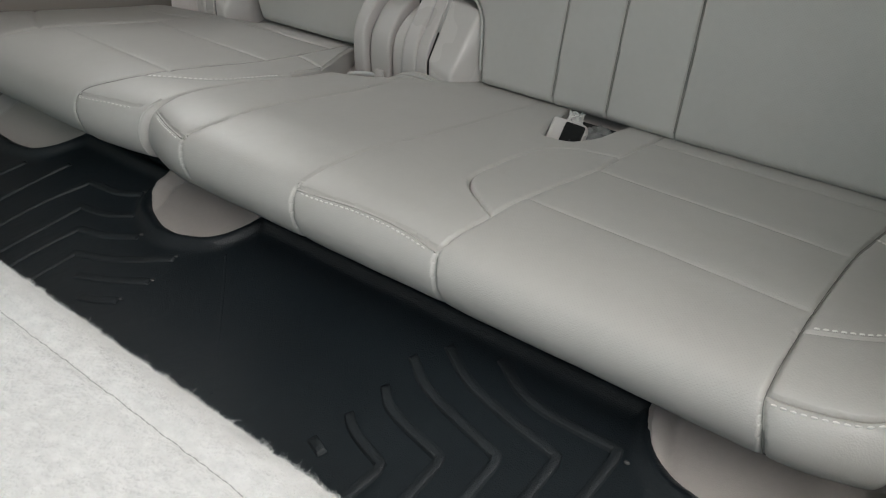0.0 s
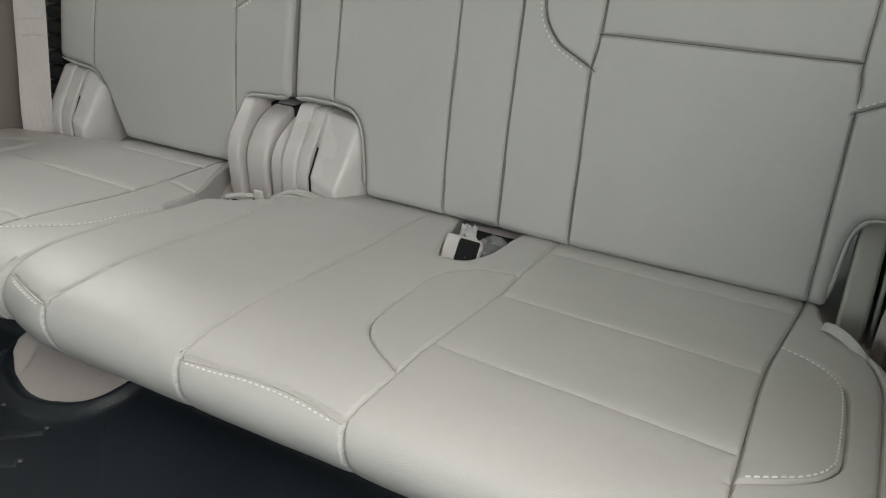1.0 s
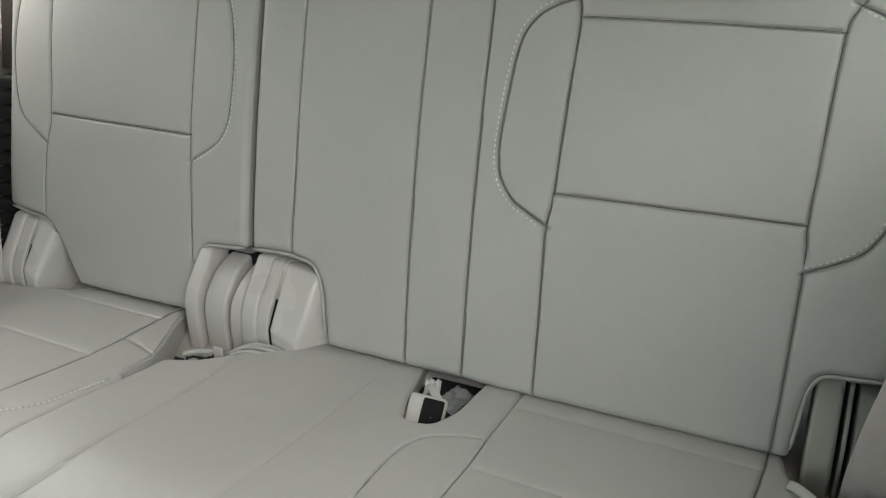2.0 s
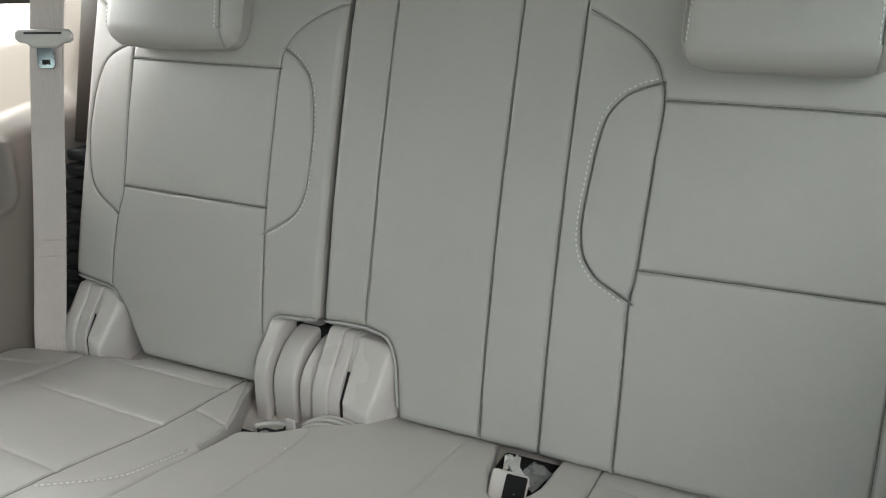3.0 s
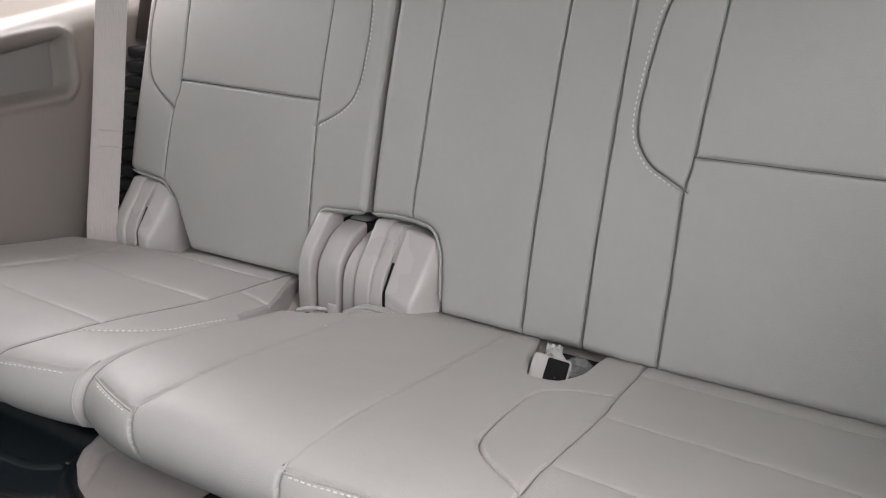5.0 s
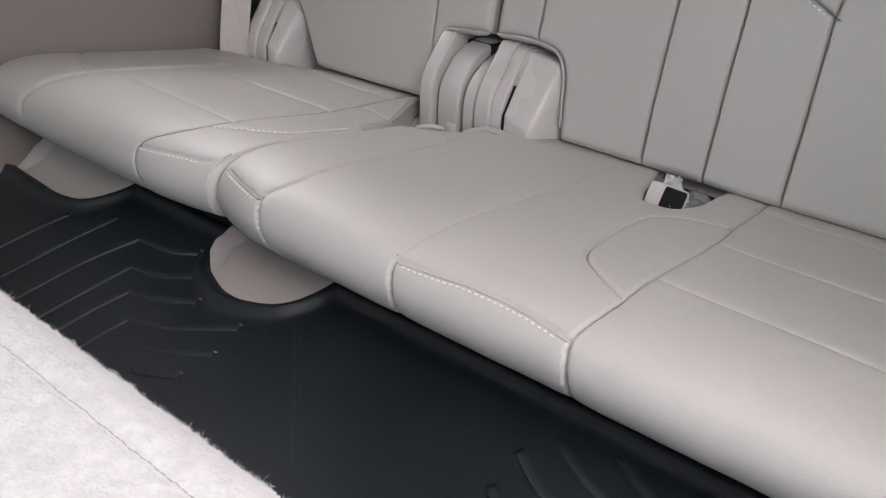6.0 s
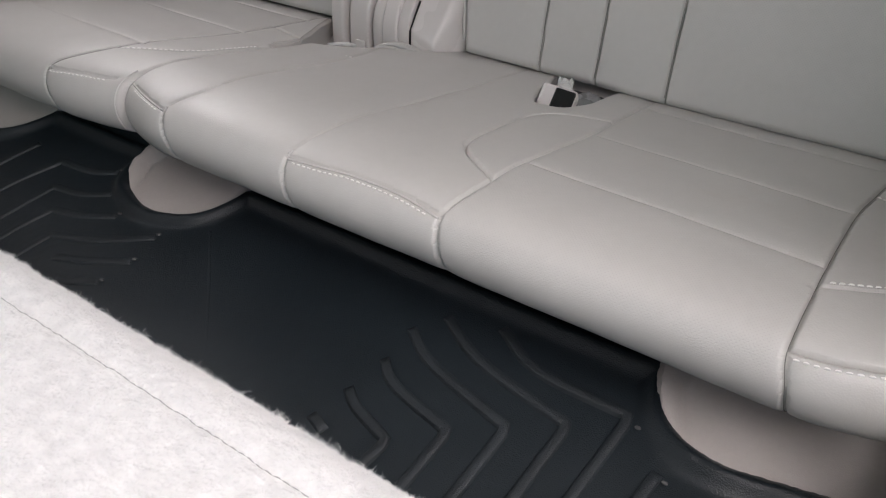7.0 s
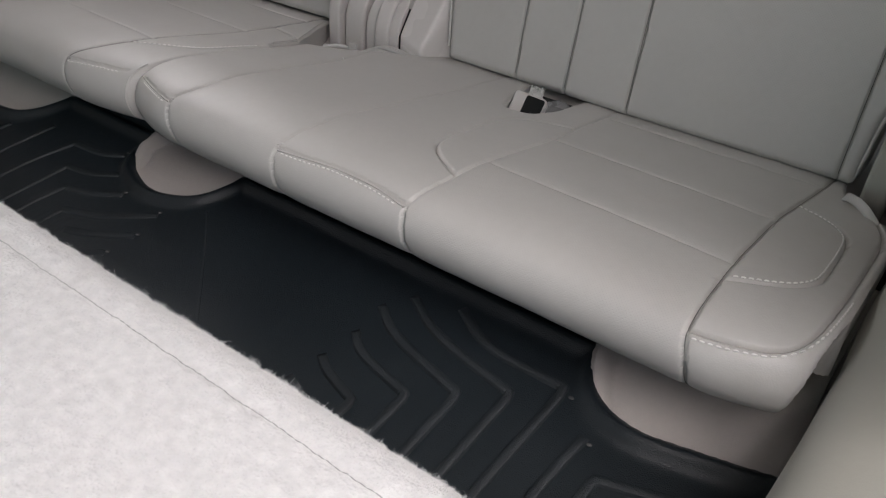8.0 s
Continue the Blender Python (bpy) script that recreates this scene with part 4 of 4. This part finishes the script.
for piece, outline, thick, bevel, stuff, tip in (
    ("bar", [(-0.041, 0.004), (-0.036, 0.010), (0.036, 0.010), (0.041, 0.004), (0.041, -0.004), (0.036, -0.009), (0.027, -0.010), (0.017, -0.017), (-0.017, -0.017), (-0.027, -0.010), (-0.036, -0.009), (-0.041, -0.004)], 0.012, 0.0045, PLASTIC, ""),
    ("belt_slot", [(-0.027, 0.0055), (0.027, 0.0055), (0.027, 0.0025), (-0.027, 0.0025)], 0.0126, 0.0, DARK, "dark belt slot"),
    ("latch_plate", [(-0.0125, -0.012), (0.0125, -0.012), (0.0125, -0.042), (0.0095, -0.047), (-0.0095, -0.047), (-0.0125, -0.042)], 0.003, 0.0008, METAL, "steel latch plate"),
    ("slot", [(-0.006, -0.034), (0.006, -0.034), (0.006, -0.041), (-0.006, -0.041)], 0.0034, 0.0, DARK, "dark slot"),
):
    bm = plate_bm(outline, thick, bevel)
    bm.transform(hold)
    part(piece, bm, stuff, tongue, tip)

selvedge(belt, path, (0.82, 0.57, 0.02))
belt2 = thing("seat_belt", "pale woven seat belt beside the wide backrest", "seat belt")
path2 = spline([(0.072, 1.000, 0.090), (0.072, 0.990, 0.15), (0.078, 0.982, 0.22), (0.094, 0.985, 0.32), (0.118, 1.01, 0.50), (0.15, 1.06, 0.90)], 0.006)
ribbon("webbing", path2, [(0.94, -0.30, -0.12)] * len(path2), 0.046, 0.0016, WEB, belt2, ribs=1.0)

selvedge(belt2, path2, (0.94, -0.30, -0.12))
buckle = thing("belt_buckle", "pale belt buckle with a black face sunk in the cushion", "belt buckle")
turn = Matrix.Translation((-0.387, 0.944, 0.134)) @ Euler((radians(-42), radians(8), radians(12))).to_matrix().to_4x4()
bm = box_bm((-0.023, -0.011, -0.045), (0.021, 0.010, 0.026), 0.006, 4)
bm.transform(turn)
part("housing", bm, PLASTIC, buckle)
bm = box_bm((-0.0060, -0.0125, -0.036), (0.0190, -0.0085, 0.0225), 0.003, 3)
bm.transform(turn)
part("face", bm, BLACK, buckle, "black buckle face")
bm = box_bm((0.006, -0.0132, 0.000), (0.008, -0.0122, 0.002), 0.0004, 2)
bm.transform(turn)
part("mark", bm, METAL, buckle)


def crumple(name, centre, size, mat, parent, seed, rot=(0, 0, 0), label=""):
    """A small crumpled piece of cloth with thickness."""
    n, verts, faces = 14, [], []
    for layer in (0, 1):
        for i in range(n):
            for j in range(n):
                u, v = i / (n - 1) - 0.5, j / (n - 1) - 0.5
                w = noise.noise(Vector((u * 4 + seed, v * 4, seed * 1.7))) + 0.5 * noise.noise(Vector((u * 9, v * 9 + seed, seed)))
                edge = 1 - 0.18 * abs(noise.noise(Vector((i * 0.9, j * 0.9, seed))))
                verts.append((u * size[0] * edge, v * size[1] * edge, w * size[2] - layer * 0.0015))
    for layer in (0, 1):
        o = layer * n * n
        for i in range(n - 1):
            for j in range(n - 1):
                q = (o + i * n + j, o + (i + 1) * n + j, o + (i + 1) * n + j + 1, o + i * n + j + 1)
                faces.append(q if layer == 0 else q[::-1])
    ring = [i * n for i in range(n)] + [(n - 1) * n + j for j in range(1, n)] + [i * n + n - 1 for i in range(n - 2, -1, -1)] + [j for j in range(n - 2, 0, -1)]
    for a, b in zip(ring, ring[1:] + ring[:1]):
        faces.append((b, a, a + n * n, b + n * n))
    turn = Matrix.Translation(centre) @ Euler([radians(a) for a in rot]).to_matrix().to_4x4()
    return raw(name, [turn @ Vector(v) for v in verts], faces, mat, parent, label)


# Dark box added below the cut-out in place of the shade there.
part("well_shade", box_bm((-0.432, 0.900, 0.098), (-0.335, 1.06, 0.119), 0.004, 2), SHADE, wide_bench, "dark box for the shade around the buckle")
tag = thing("cloth_tag", "frayed grey cloth and strap end beside the buckle", "cloth scrap")
crumple("strap_end", (-0.398, 0.986, 0.1495), (0.020, 0.024, 0.008), FRAY, tag, 2.3, (20, 10, 20), "frayed pale end")
strip = spline([(-0.400, 0.990, 0.150), (-0.392, 0.975, 0.1545), (-0.380, 0.962, 0.1530), (-0.367, 0.950, 0.146)], 0.003)
ribbon("strap", strip, [(0.8, 0.5, 0.3)] * len(strip), 0.010, 0.0014, FRAY, tag, "pale strap")
crumple("strap_end", (-0.374, 0.998, 0.131), (0.030, 0.050, 0.003), SATIN, tag, 5.1, (0, 14, -12), "grey satin strap end")
scraps = thing("cloth_scraps", "crumpled cloth flaps and clips below the hinge covers", "cloth scrap")
# The first flap is dark for the shade in the cushion's notch.
crumple("flap", (-0.708, 0.935, 0.128), (0.060, 0.045, 0.014), SHADE, scraps, 1.2, (12, -8, 15))
crumple("flap", (-0.640, 0.985, 0.130), (0.070, 0.036, 0.008), LEATHER, scraps, 3.4, (10, 5, -15))
crumple("flap", (-0.728, 0.944, 0.127), (0.030, 0.034, 0.009), CLOTH, scraps, 7.7, (0, 20, 60))
strip = spline([(-0.742, 0.936, 0.139), (-0.724, 0.945, 0.1425), (-0.708, 0.956, 0.1400), (-0.696, 0.962, 0.134)], 0.003)
ribbon("strap", strip, [(-0.3, 0.5, 0.8)] * len(strip), 0.005, 0.0012, FRAY, scraps, "pale strap")
part("clip", box_bm((-0.702, 0.950, 0.132), (-0.688, 0.9535, 0.152), 0.0012, 2), PLASTIC, scraps)
for k, (dy, dz) in enumerate(((0.0, 0.0), (0.010, 0.002), (0.019, 0.001))):
    line = spline([(-0.690, 0.958 + dy, 0.133 + dz), (-0.665, 0.968 + dy, 0.1435 + dz), (-0.635, 0.974 + dy, 0.1415 + dz), (-0.608, 0.982 + 0.6 * dy, 0.131 + dz)], 0.004)
    tube("cord", line, 0.0030, LEATHER, scraps)

loop = thing("pull_loop", "grey-beige leather pull loop at the cushion corner", "pull strap")
line = spline([(0.000, 0.982, 0.138), (0.003, 0.974, 0.1485), (0.013, 0.963, 0.153), (0.028, 0.950, 0.1515), (0.043, 0.937, 0.143), (0.032, 0.947, 0.1405), (0.016, 0.962, 0.140), (0.004, 0.976, 0.138)], 0.003)
ribbon("strap", line, [(0.35, 0.45, 0.8)] * len(line), 0.010, 0.0022, LEATHER, loop)

boot = thing("ribbed_boot", "black ribbed cover behind the hanging belt", "ribbed cover")
for k in range(13):
    z = 0.13 + 0.024 * k
    part("rib", box_bm((-1.238, 1.040 + 0.24 * (z - 0.13), z), (-1.192, 1.10 + 0.24 * (z - 0.13), z + 0.020), 0.006, 2), SHADE, boot)

part("cover", prism_bm([(1.125, 0.448), (1.165, 0.448), (1.28, 0.85), (1.215, 0.85)], -1.236, -1.190, 0.006), SHADED_TRIM, boot, "taupe cover plate with shade in its colour")

# ---------------------------------------------------------------- floor mat
SCALLOP_MID = [(-0.640, 0.86, 0.0), (-0.644, 0.675, 0.02), (-0.664, 0.630, 0.03), (-0.730, 0.605, 0.05), (-0.798, 0.630, 0.03), (-0.811, 0.666, 0.02), (-0.772, 0.715, 0.03), (-0.765, 0.86, 0.0)]
SCALLOP_LEFT = [(-1.018, 0.86, 0.0), (-1.022, 0.68, 0.02), (-1.045, 0.628, 0.03), (-1.10, 0.616, 0.05), (-1.24, 0.622, 0.0)]
SCALLOP_RIGHT = [(0.105, 0.655, 0.0), (0.02, 0.636, 0.08), (-0.055, 0.622, 0.05), (-0.100, 0.635, 0.03), (-0.118, 0.675, 0.02), (-0.122, 0.86, 0.0)]
MAT_OUTLINE = filleted([(-1.24, 0.10, 0.01), (0.105, 0.10, 0.01)] + SCALLOP_RIGHT + SCALLOP_MID + SCALLOP_LEFT, 0.001)


def mat_place(u, v):
    return np.stack([u, v, floor_height(v)], -1)


def arc_of(corners):
    pts = filleted(corners + [(corners[-1][0], 2.0, 0), (corners[0][0], 2.0, 0)], 0.002)
    return pts[pts[:, 1] < 0.71]


LIP = np.vstack([arc_of(SCALLOP_RIGHT), arc_of(SCALLOP_MID), arc_of(SCALLOP_LEFT), spline([(-0.640, 0.690), (-0.122, 0.690)], 0.002), spline([(-1.018, 0.690), (-0.826, 0.690)], 0.002)])
LIP_TREE = tree_of(LIP)


def mat_relief(uv, p):
    d = away(LIP_TREE, uv)
    grain = np.array([0.0006 * noise.noise(Vector((x * 14, y * 14, 0.3))) for x, y, z in p])
    return 0.0105 * np.exp(-((d - 0.009) / 0.0085) ** 2) + grain


mat = thing("floor_mat", "black moulded rubber floor mat with raised chevron ribs", "floor mat")
mat_sheet = Sheet(mat_place, MAT_OUTLINE, cell=0.004, rim=0.003, relief=mat_relief)
mat_sheet.build(mat, RUBBER, name="tray", wall=0.014, wall_name="edge", tuck=0.0)


def rib(line, wide=0.0095, high=0.0026):
    """A flat-topped raised rib of the mat, mitred where it turns."""
    d = np.gradient(line, axis=0)
    d /= np.linalg.norm(d, axis=1)[:, None]
    side = np.c_[-d[:, 1], d[:, 0]]
    cross = [(-0.56, -0.0012), (-0.47, high * 0.8), (-0.40, high), (0.0, high * 0.92), (0.40, high), (0.47, high * 0.8), (0.56, -0.0012)]
    m, verts, faces = len(cross), [], []
    for k, (c, s) in enumerate(zip(line, side)):
        fade = min(1.0, 0.35 + 0.65 * min(k, len(line) - 1 - k) / 2)
        for a, b in cross:
            q = c + s * wide * a
            verts.append((q[0], q[1], float(floor_height(q[1])) + b * fade))
    for i in range(len(line) - 1):
        faces += [(i * m + k, i * m + k + 1, (i + 1) * m + k + 1, (i + 1) * m + k) for k in range(m - 1)]
    faces += [tuple(range(m))[::-1], tuple(range((len(line) - 1) * m, len(line) * m))]
    return raw("rib", verts, faces, RIB, mat)


def nub(x, y):
    """A small scuffed mould mark on the mat."""
    bm = bmesh.new()
    bmesh.ops.create_uvsphere(bm, u_segments=10, v_segments=6, radius=0.0022)
    for v in bm.verts:
        v.co = Vector((x + v.co.x * 1.3, y + v.co.y, float(floor_height(y)) + 0.0022 + v.co.z * 0.45))
    part("nub", bm, SCUFF, mat, "pale scuffed mould mark")


RIBS_RIGHT = [
    ([(-0.366, 0.497), (-0.345, 0.490)], None),
    ([(-0.356, 0.535), (-0.335, 0.522), (-0.293, 0.510)], [(-0.291, 0.507), (-0.297, 0.470), (-0.303, 0.42)]),
    ([(-0.348, 0.576), (-0.320, 0.557), (-0.254, 0.543)], [(-0.252, 0.540), (-0.254, 0.489), (-0.258, 0.42)]),
    ([(-0.348, 0.617), (-0.305, 0.592), (-0.213, 0.570)], [(-0.211, 0.566), (-0.214, 0.494), (-0.218, 0.42)]),
    ([(-0.326, 0.645), (-0.270, 0.616), (-0.171, 0.597)], [(-0.169, 0.593), (-0.174, 0.497), (-0.180, 0.42)]),
    ([(-0.272, 0.658), (-0.220, 0.632), (-0.131, 0.629)], [(-0.129, 0.623), (-0.137, 0.512), (-0.142, 0.42)]),
    (None, [(-0.088, 0.594), (-0.095, 0.527), (-0.100, 0.43)]),
    ([(-0.058, 0.562), (0.0, 0.578), (0.06, 0.598)], [(-0.060, 0.560), (-0.064, 0.49), (-0.068, 0.43)]),
]
RIBS_LEFT = [
    ([(-0.735, 0.484), (-0.712, 0.492), (-0.685, 0.506)], None),
    ([(-0.770, 0.504), (-0.725, 0.520), (-0.678, 0.544)], None),
    ([(-0.805, 0.526), (-0.749, 0.545), (-0.684, 0.583)], [(-0.806, 0.524), (-0.812, 0.49), (-0.82, 0.43)]),
    ([(-0.843, 0.555), (-0.799, 0.565), (-0.759, 0.585)], [(-0.845, 0.552), (-0.856, 0.510), (-0.866, 0.44)]),
    ([(-0.881, 0.583), (-0.836, 0.590), (-0.798, 0.609)], [(-0.882, 0.580), (-0.892, 0.524), (-0.906, 0.44)]),
    ([(-0.918, 0.620), (-0.862, 0.625), (-0.828, 0.640)], [(-0.920, 0.617), (-0.942, 0.555), (-0.960, 0.44)]),
    (None, [(-0.985, 0.63), (-1.000, 0.56), (-1.015, 0.45)]),
    (None, [(-1.052, 0.600), (-1.064, 0.55), (-1.080, 0.45)]),
]
for high, arms in [(0.0042, q) for q in RIBS_RIGHT] + [(0.0024, q) for q in RIBS_LEFT]:
    curved = [spline(arm, 0.004) for arm in arms if arm]
    rib(np.vstack([curved[0], curved[1][1:]]) if len(curved) == 2 and np.linalg.norm(curved[0][-1] - curved[1][0]) < 0.02 else
        np.vstack([curved[0][::-1], curved[1][1:]]) if len(curved) == 2 else curved[0], high=high)
for x, y in ((-0.119, 0.622), (-0.080, 0.588), (-0.684, 0.586), (-0.676, 0.546), (-0.757, 0.588), (-0.796, 0.611), (-0.683, 0.508), (-0.826, 0.643)):
    nub(x, y)


scuff = spline([(-0.636, 0.620), (-0.577, 0.566), (-0.487, 0.479)], 0.004)
rib(scuff, 0.0030, 0.0003)


# seat foot covers that rise out of the mat's cut-outs
def foot_cover(corners, name_label):
    foot = thing("seat_foot_cover", name_label, "floor cover", group="seat foot covers")

    side = sorted((c[1], c[0]) for c in corners if c[0] < min(q[0] for q in corners) + 0.06)

    def place(u, v):
        z = np.minimum(floor_height(v) + 0.001 + 0.75 * np.clip(v - 0.635, 0, 1) ** 1.35, 0.092)
        left = np.interp(v, [q[0] for q in side], [q[1] for q in side])
        t = np.clip(1 - (u - left) / 0.020, 0, 1)
        z = z + (0.013 * t - 0.006 * np.exp(-((u - left - 0.021) / 0.0035) ** 2)) * np.clip((v - 0.622) / 0.03, 0, 1)
        return np.stack([u, v, z], -1)

    Sheet(place, filleted(corners, 0.001), cell=0.003, rim=0.005).build(foot, FLOOR_COVER, name="moulding", wall=0.012, tuck=0.0)


foot_cover([(-0.636, 0.85, 0.0), (-0.639, 0.672, 0.02), (-0.660, 0.625, 0.03), (-0.730, 0.600, 0.05), (-0.802, 0.625, 0.03), (-0.816, 0.664, 0.02), (-0.777, 0.715, 0.03), (-0.770, 0.85, 0.0)][::-1], "rounded beige floor moulding in the mat's cut-out under the bench")
foot_cover([(-1.014, 0.85, 0.0), (-1.017, 0.677, 0.02), (-1.041, 0.623, 0.03), (-1.10, 0.611, 0.05), (-1.235, 0.617, 0.0), (-1.235, 0.85, 0.0)][::-1], "beige floor moulding beside the side trim under the bench")
foot_cover([(0.069, 0.85, 0.0), (0.069, 0.6435, 0.004), (0.02, 0.631, 0.06), (-0.055, 0.617, 0.05), (-0.104, 0.631, 0.03), (-0.123, 0.672, 0.02), (-0.126, 0.85, 0.0)][::-1], "beige floor moulding under the end of the bench")


# ---------------------------------------------------------------- folded second-row seat
SEAT_TOP = spline([(0.3525, 0.02), (0.3525, 0.12), (0.3505, 0.168), (0.3435, 0.186), (0.3285, 0.1935), (0.30, 0.196), (0.10, 0.202), (-0.35, 0.212)], 0.001)
SEAT_ARC = np.r_[0, np.cumsum(np.linalg.norm(np.diff(SEAT_TOP, axis=0), axis=1))]


def folded_place(u, v):
    s = SEAT_ARC[-1] - v
    return np.stack([u, np.interp(s, SEAT_ARC, SEAT_TOP[:, 0]), np.interp(s, SEAT_ARC, SEAT_TOP[:, 1])], -1)


def pile_relief(uv, p):
    return np.array([0.0007 * noise.noise(Vector((x * 40, y * 40, z * 40))) + 0.0013 * noise.noise(Vector((x * 130, y * 130, z * 130))) + 0.0011 * noise.noise(Vector((x * 300, y * 300, z * 300))) for x, y, z in p])


folded = thing("folded_seat", "folded second-row seatback covered with pale fuzzy carpet", "car seat")
edge_s = SEAT_ARC[-1] - float(np.interp(-0.3095, -SEAT_TOP[:, 0][5:], SEAT_ARC[5:]))
fold_sheet = Sheet(folded_place, filleted([(-0.80, 0.02, 0.02), (0.085, 0.02, 0.02), (0.085, SEAT_ARC[-1] - 0.01, 0.0), (-0.80, SEAT_ARC[-1] - 0.01, 0.0)], 0.001),
                   [(spline([(-0.81, edge_s), (0.09, edge_s)]), (0.0, 0.0022, 0.0032))], cell=0.0034, rim=0.012, relief=pile_relief)
fold_sheet.build(folded, PILE, name="carpet_back", wall=0.03)
part("shell", box_bm((-0.78, -0.33, 0.03), (0.075, 0.335, 0.16), 0.02), SHADE, folded)
part("foot", box_bm((-0.70, 0.05, -0.02), (-0.62, 0.20, 0.04), 0.01), DARK, folded)
part("foot", box_bm((-0.05, 0.05, -0.02), (0.03, 0.20, 0.04), 0.01), DARK, folded)

fold_sheet.stitches(spline([(-0.79, edge_s), (0.075, edge_s)]), folded, 0.0, length=0.0050, gap=0.0012, thick=0.00038, lift=0.0006, mat=TWINE, label="dark line along a seam")

# loose fibres of the carpet, thickest along its rolled edge
rng = np.random.default_rng(4)
count = 100000
us = rng.uniform(-0.78, 0.07, count)
edge_v = SEAT_ARC[-1] - float(np.interp(-0.343, -SEAT_TOP[:, 0][5:], SEAT_ARC[5:]))
vs = np.where(rng.random(count) < 0.55, edge_v + rng.normal(-0.001, 0.007, count), rng.uniform(edge_v - 0.22, edge_v, count))
clump = np.array([0.5 + 0.6 * noise.noise(Vector((u * 60, v * 60, 2.0))) + 0.5 * noise.noise(Vector((u * 190, v * 190, 5.0))) for u, v in zip(us, vs)])
base, nor = fold_sheet.at(np.c_[us, vs])
tall = np.where(np.abs(vs - edge_s) < 0.0025, 0.1, 1.0) * (0.0008 + 0.0016 * rng.random(count) ** 3) * (0.6 + 0.9 * np.maximum(clump, 0)) * np.where(vs > edge_v - 0.02, 0.75, 0.5)
lean = np.array([[noise.noise(Vector((u * 130, v * 130, k * 7.0))) for k in (1, 2, 3)] for u, v in zip(us, vs)])
tip = 0.7 * nor + 1.1 * lean + 0.8 * rng.normal(0, 1, (count, 3))
tip /= np.linalg.norm(tip, axis=1)[:, None]
side = np.cross(tip, rng.normal(0, 1, (count, 3)))
side /= np.linalg.norm(side, axis=1)[:, None] + 1e-9
third = np.cross(side, tip)
curl = rng.normal(0, 0.9, (count, 3))
rows = []
for f, w in ((0, 0.00010), (0.4, 0.00009), (0.75, 0.00008)):
    c = base + tall[:, None] * (f * tip + f * f * curl)
    rows += [c - side * w, c + side * w, c + third * w * 1.5]
rows.append(base + tall[:, None] * (tip + curl))
verts = np.stack(rows, 1).reshape(-1, 3)
one = [(r + q, r + (q + 1) % 3, r + 3 + (q + 1) % 3, r + 3 + q) for r in (0, 3) for q in range(3)]
cap = [(6 + q, 6 + (q + 1) % 3, 9) for q in range(3)]
faces = [tuple(10 * k + q for q in f) for k in range(count) for f in one + cap]
tagged(raw("fibre_fuzz", verts, faces, FIBRE, folded), kind="stuff")

# long loose strands that stand off the rolled edge
strands = 240
us = rng.uniform(-0.78, 0.07, strands)
base, nor = fold_sheet.at(np.c_[us, edge_v + rng.normal(0.0, 0.005, strands)])
verts, faces = [], []
for b, n in zip(base, nor):
    size, p, d = rng.uniform(0.0025, 0.0085), b - n * 0.0006, n + rng.normal(0, 0.5, 3)
    start = len(verts)
    for k in range(9):
        d = d / np.linalg.norm(d)
        w = np.cross(d, (0.3, 0.2, 0.9))
        w /= np.linalg.norm(w) + 1e-9
        x = np.cross(d, w)
        r = 0.00016 * (1 - 0.06 * k)
        verts += [p + w * r, p - 0.5 * w * r + 0.87 * x * r, p - 0.5 * w * r - 0.87 * x * r]
        p = p + d * size / 8
        d = d + rng.normal(0, 0.42, 3)
    faces += [(start + 3 * k + q, start + 3 * k + (q + 1) % 3, start + 3 * k + 3 + (q + 1) % 3, start + 3 * k + 3 + q) for k in range(8) for q in range(3)]
tagged(raw("loose_strands", verts, faces, FIBRE, folded), kind="stuff")
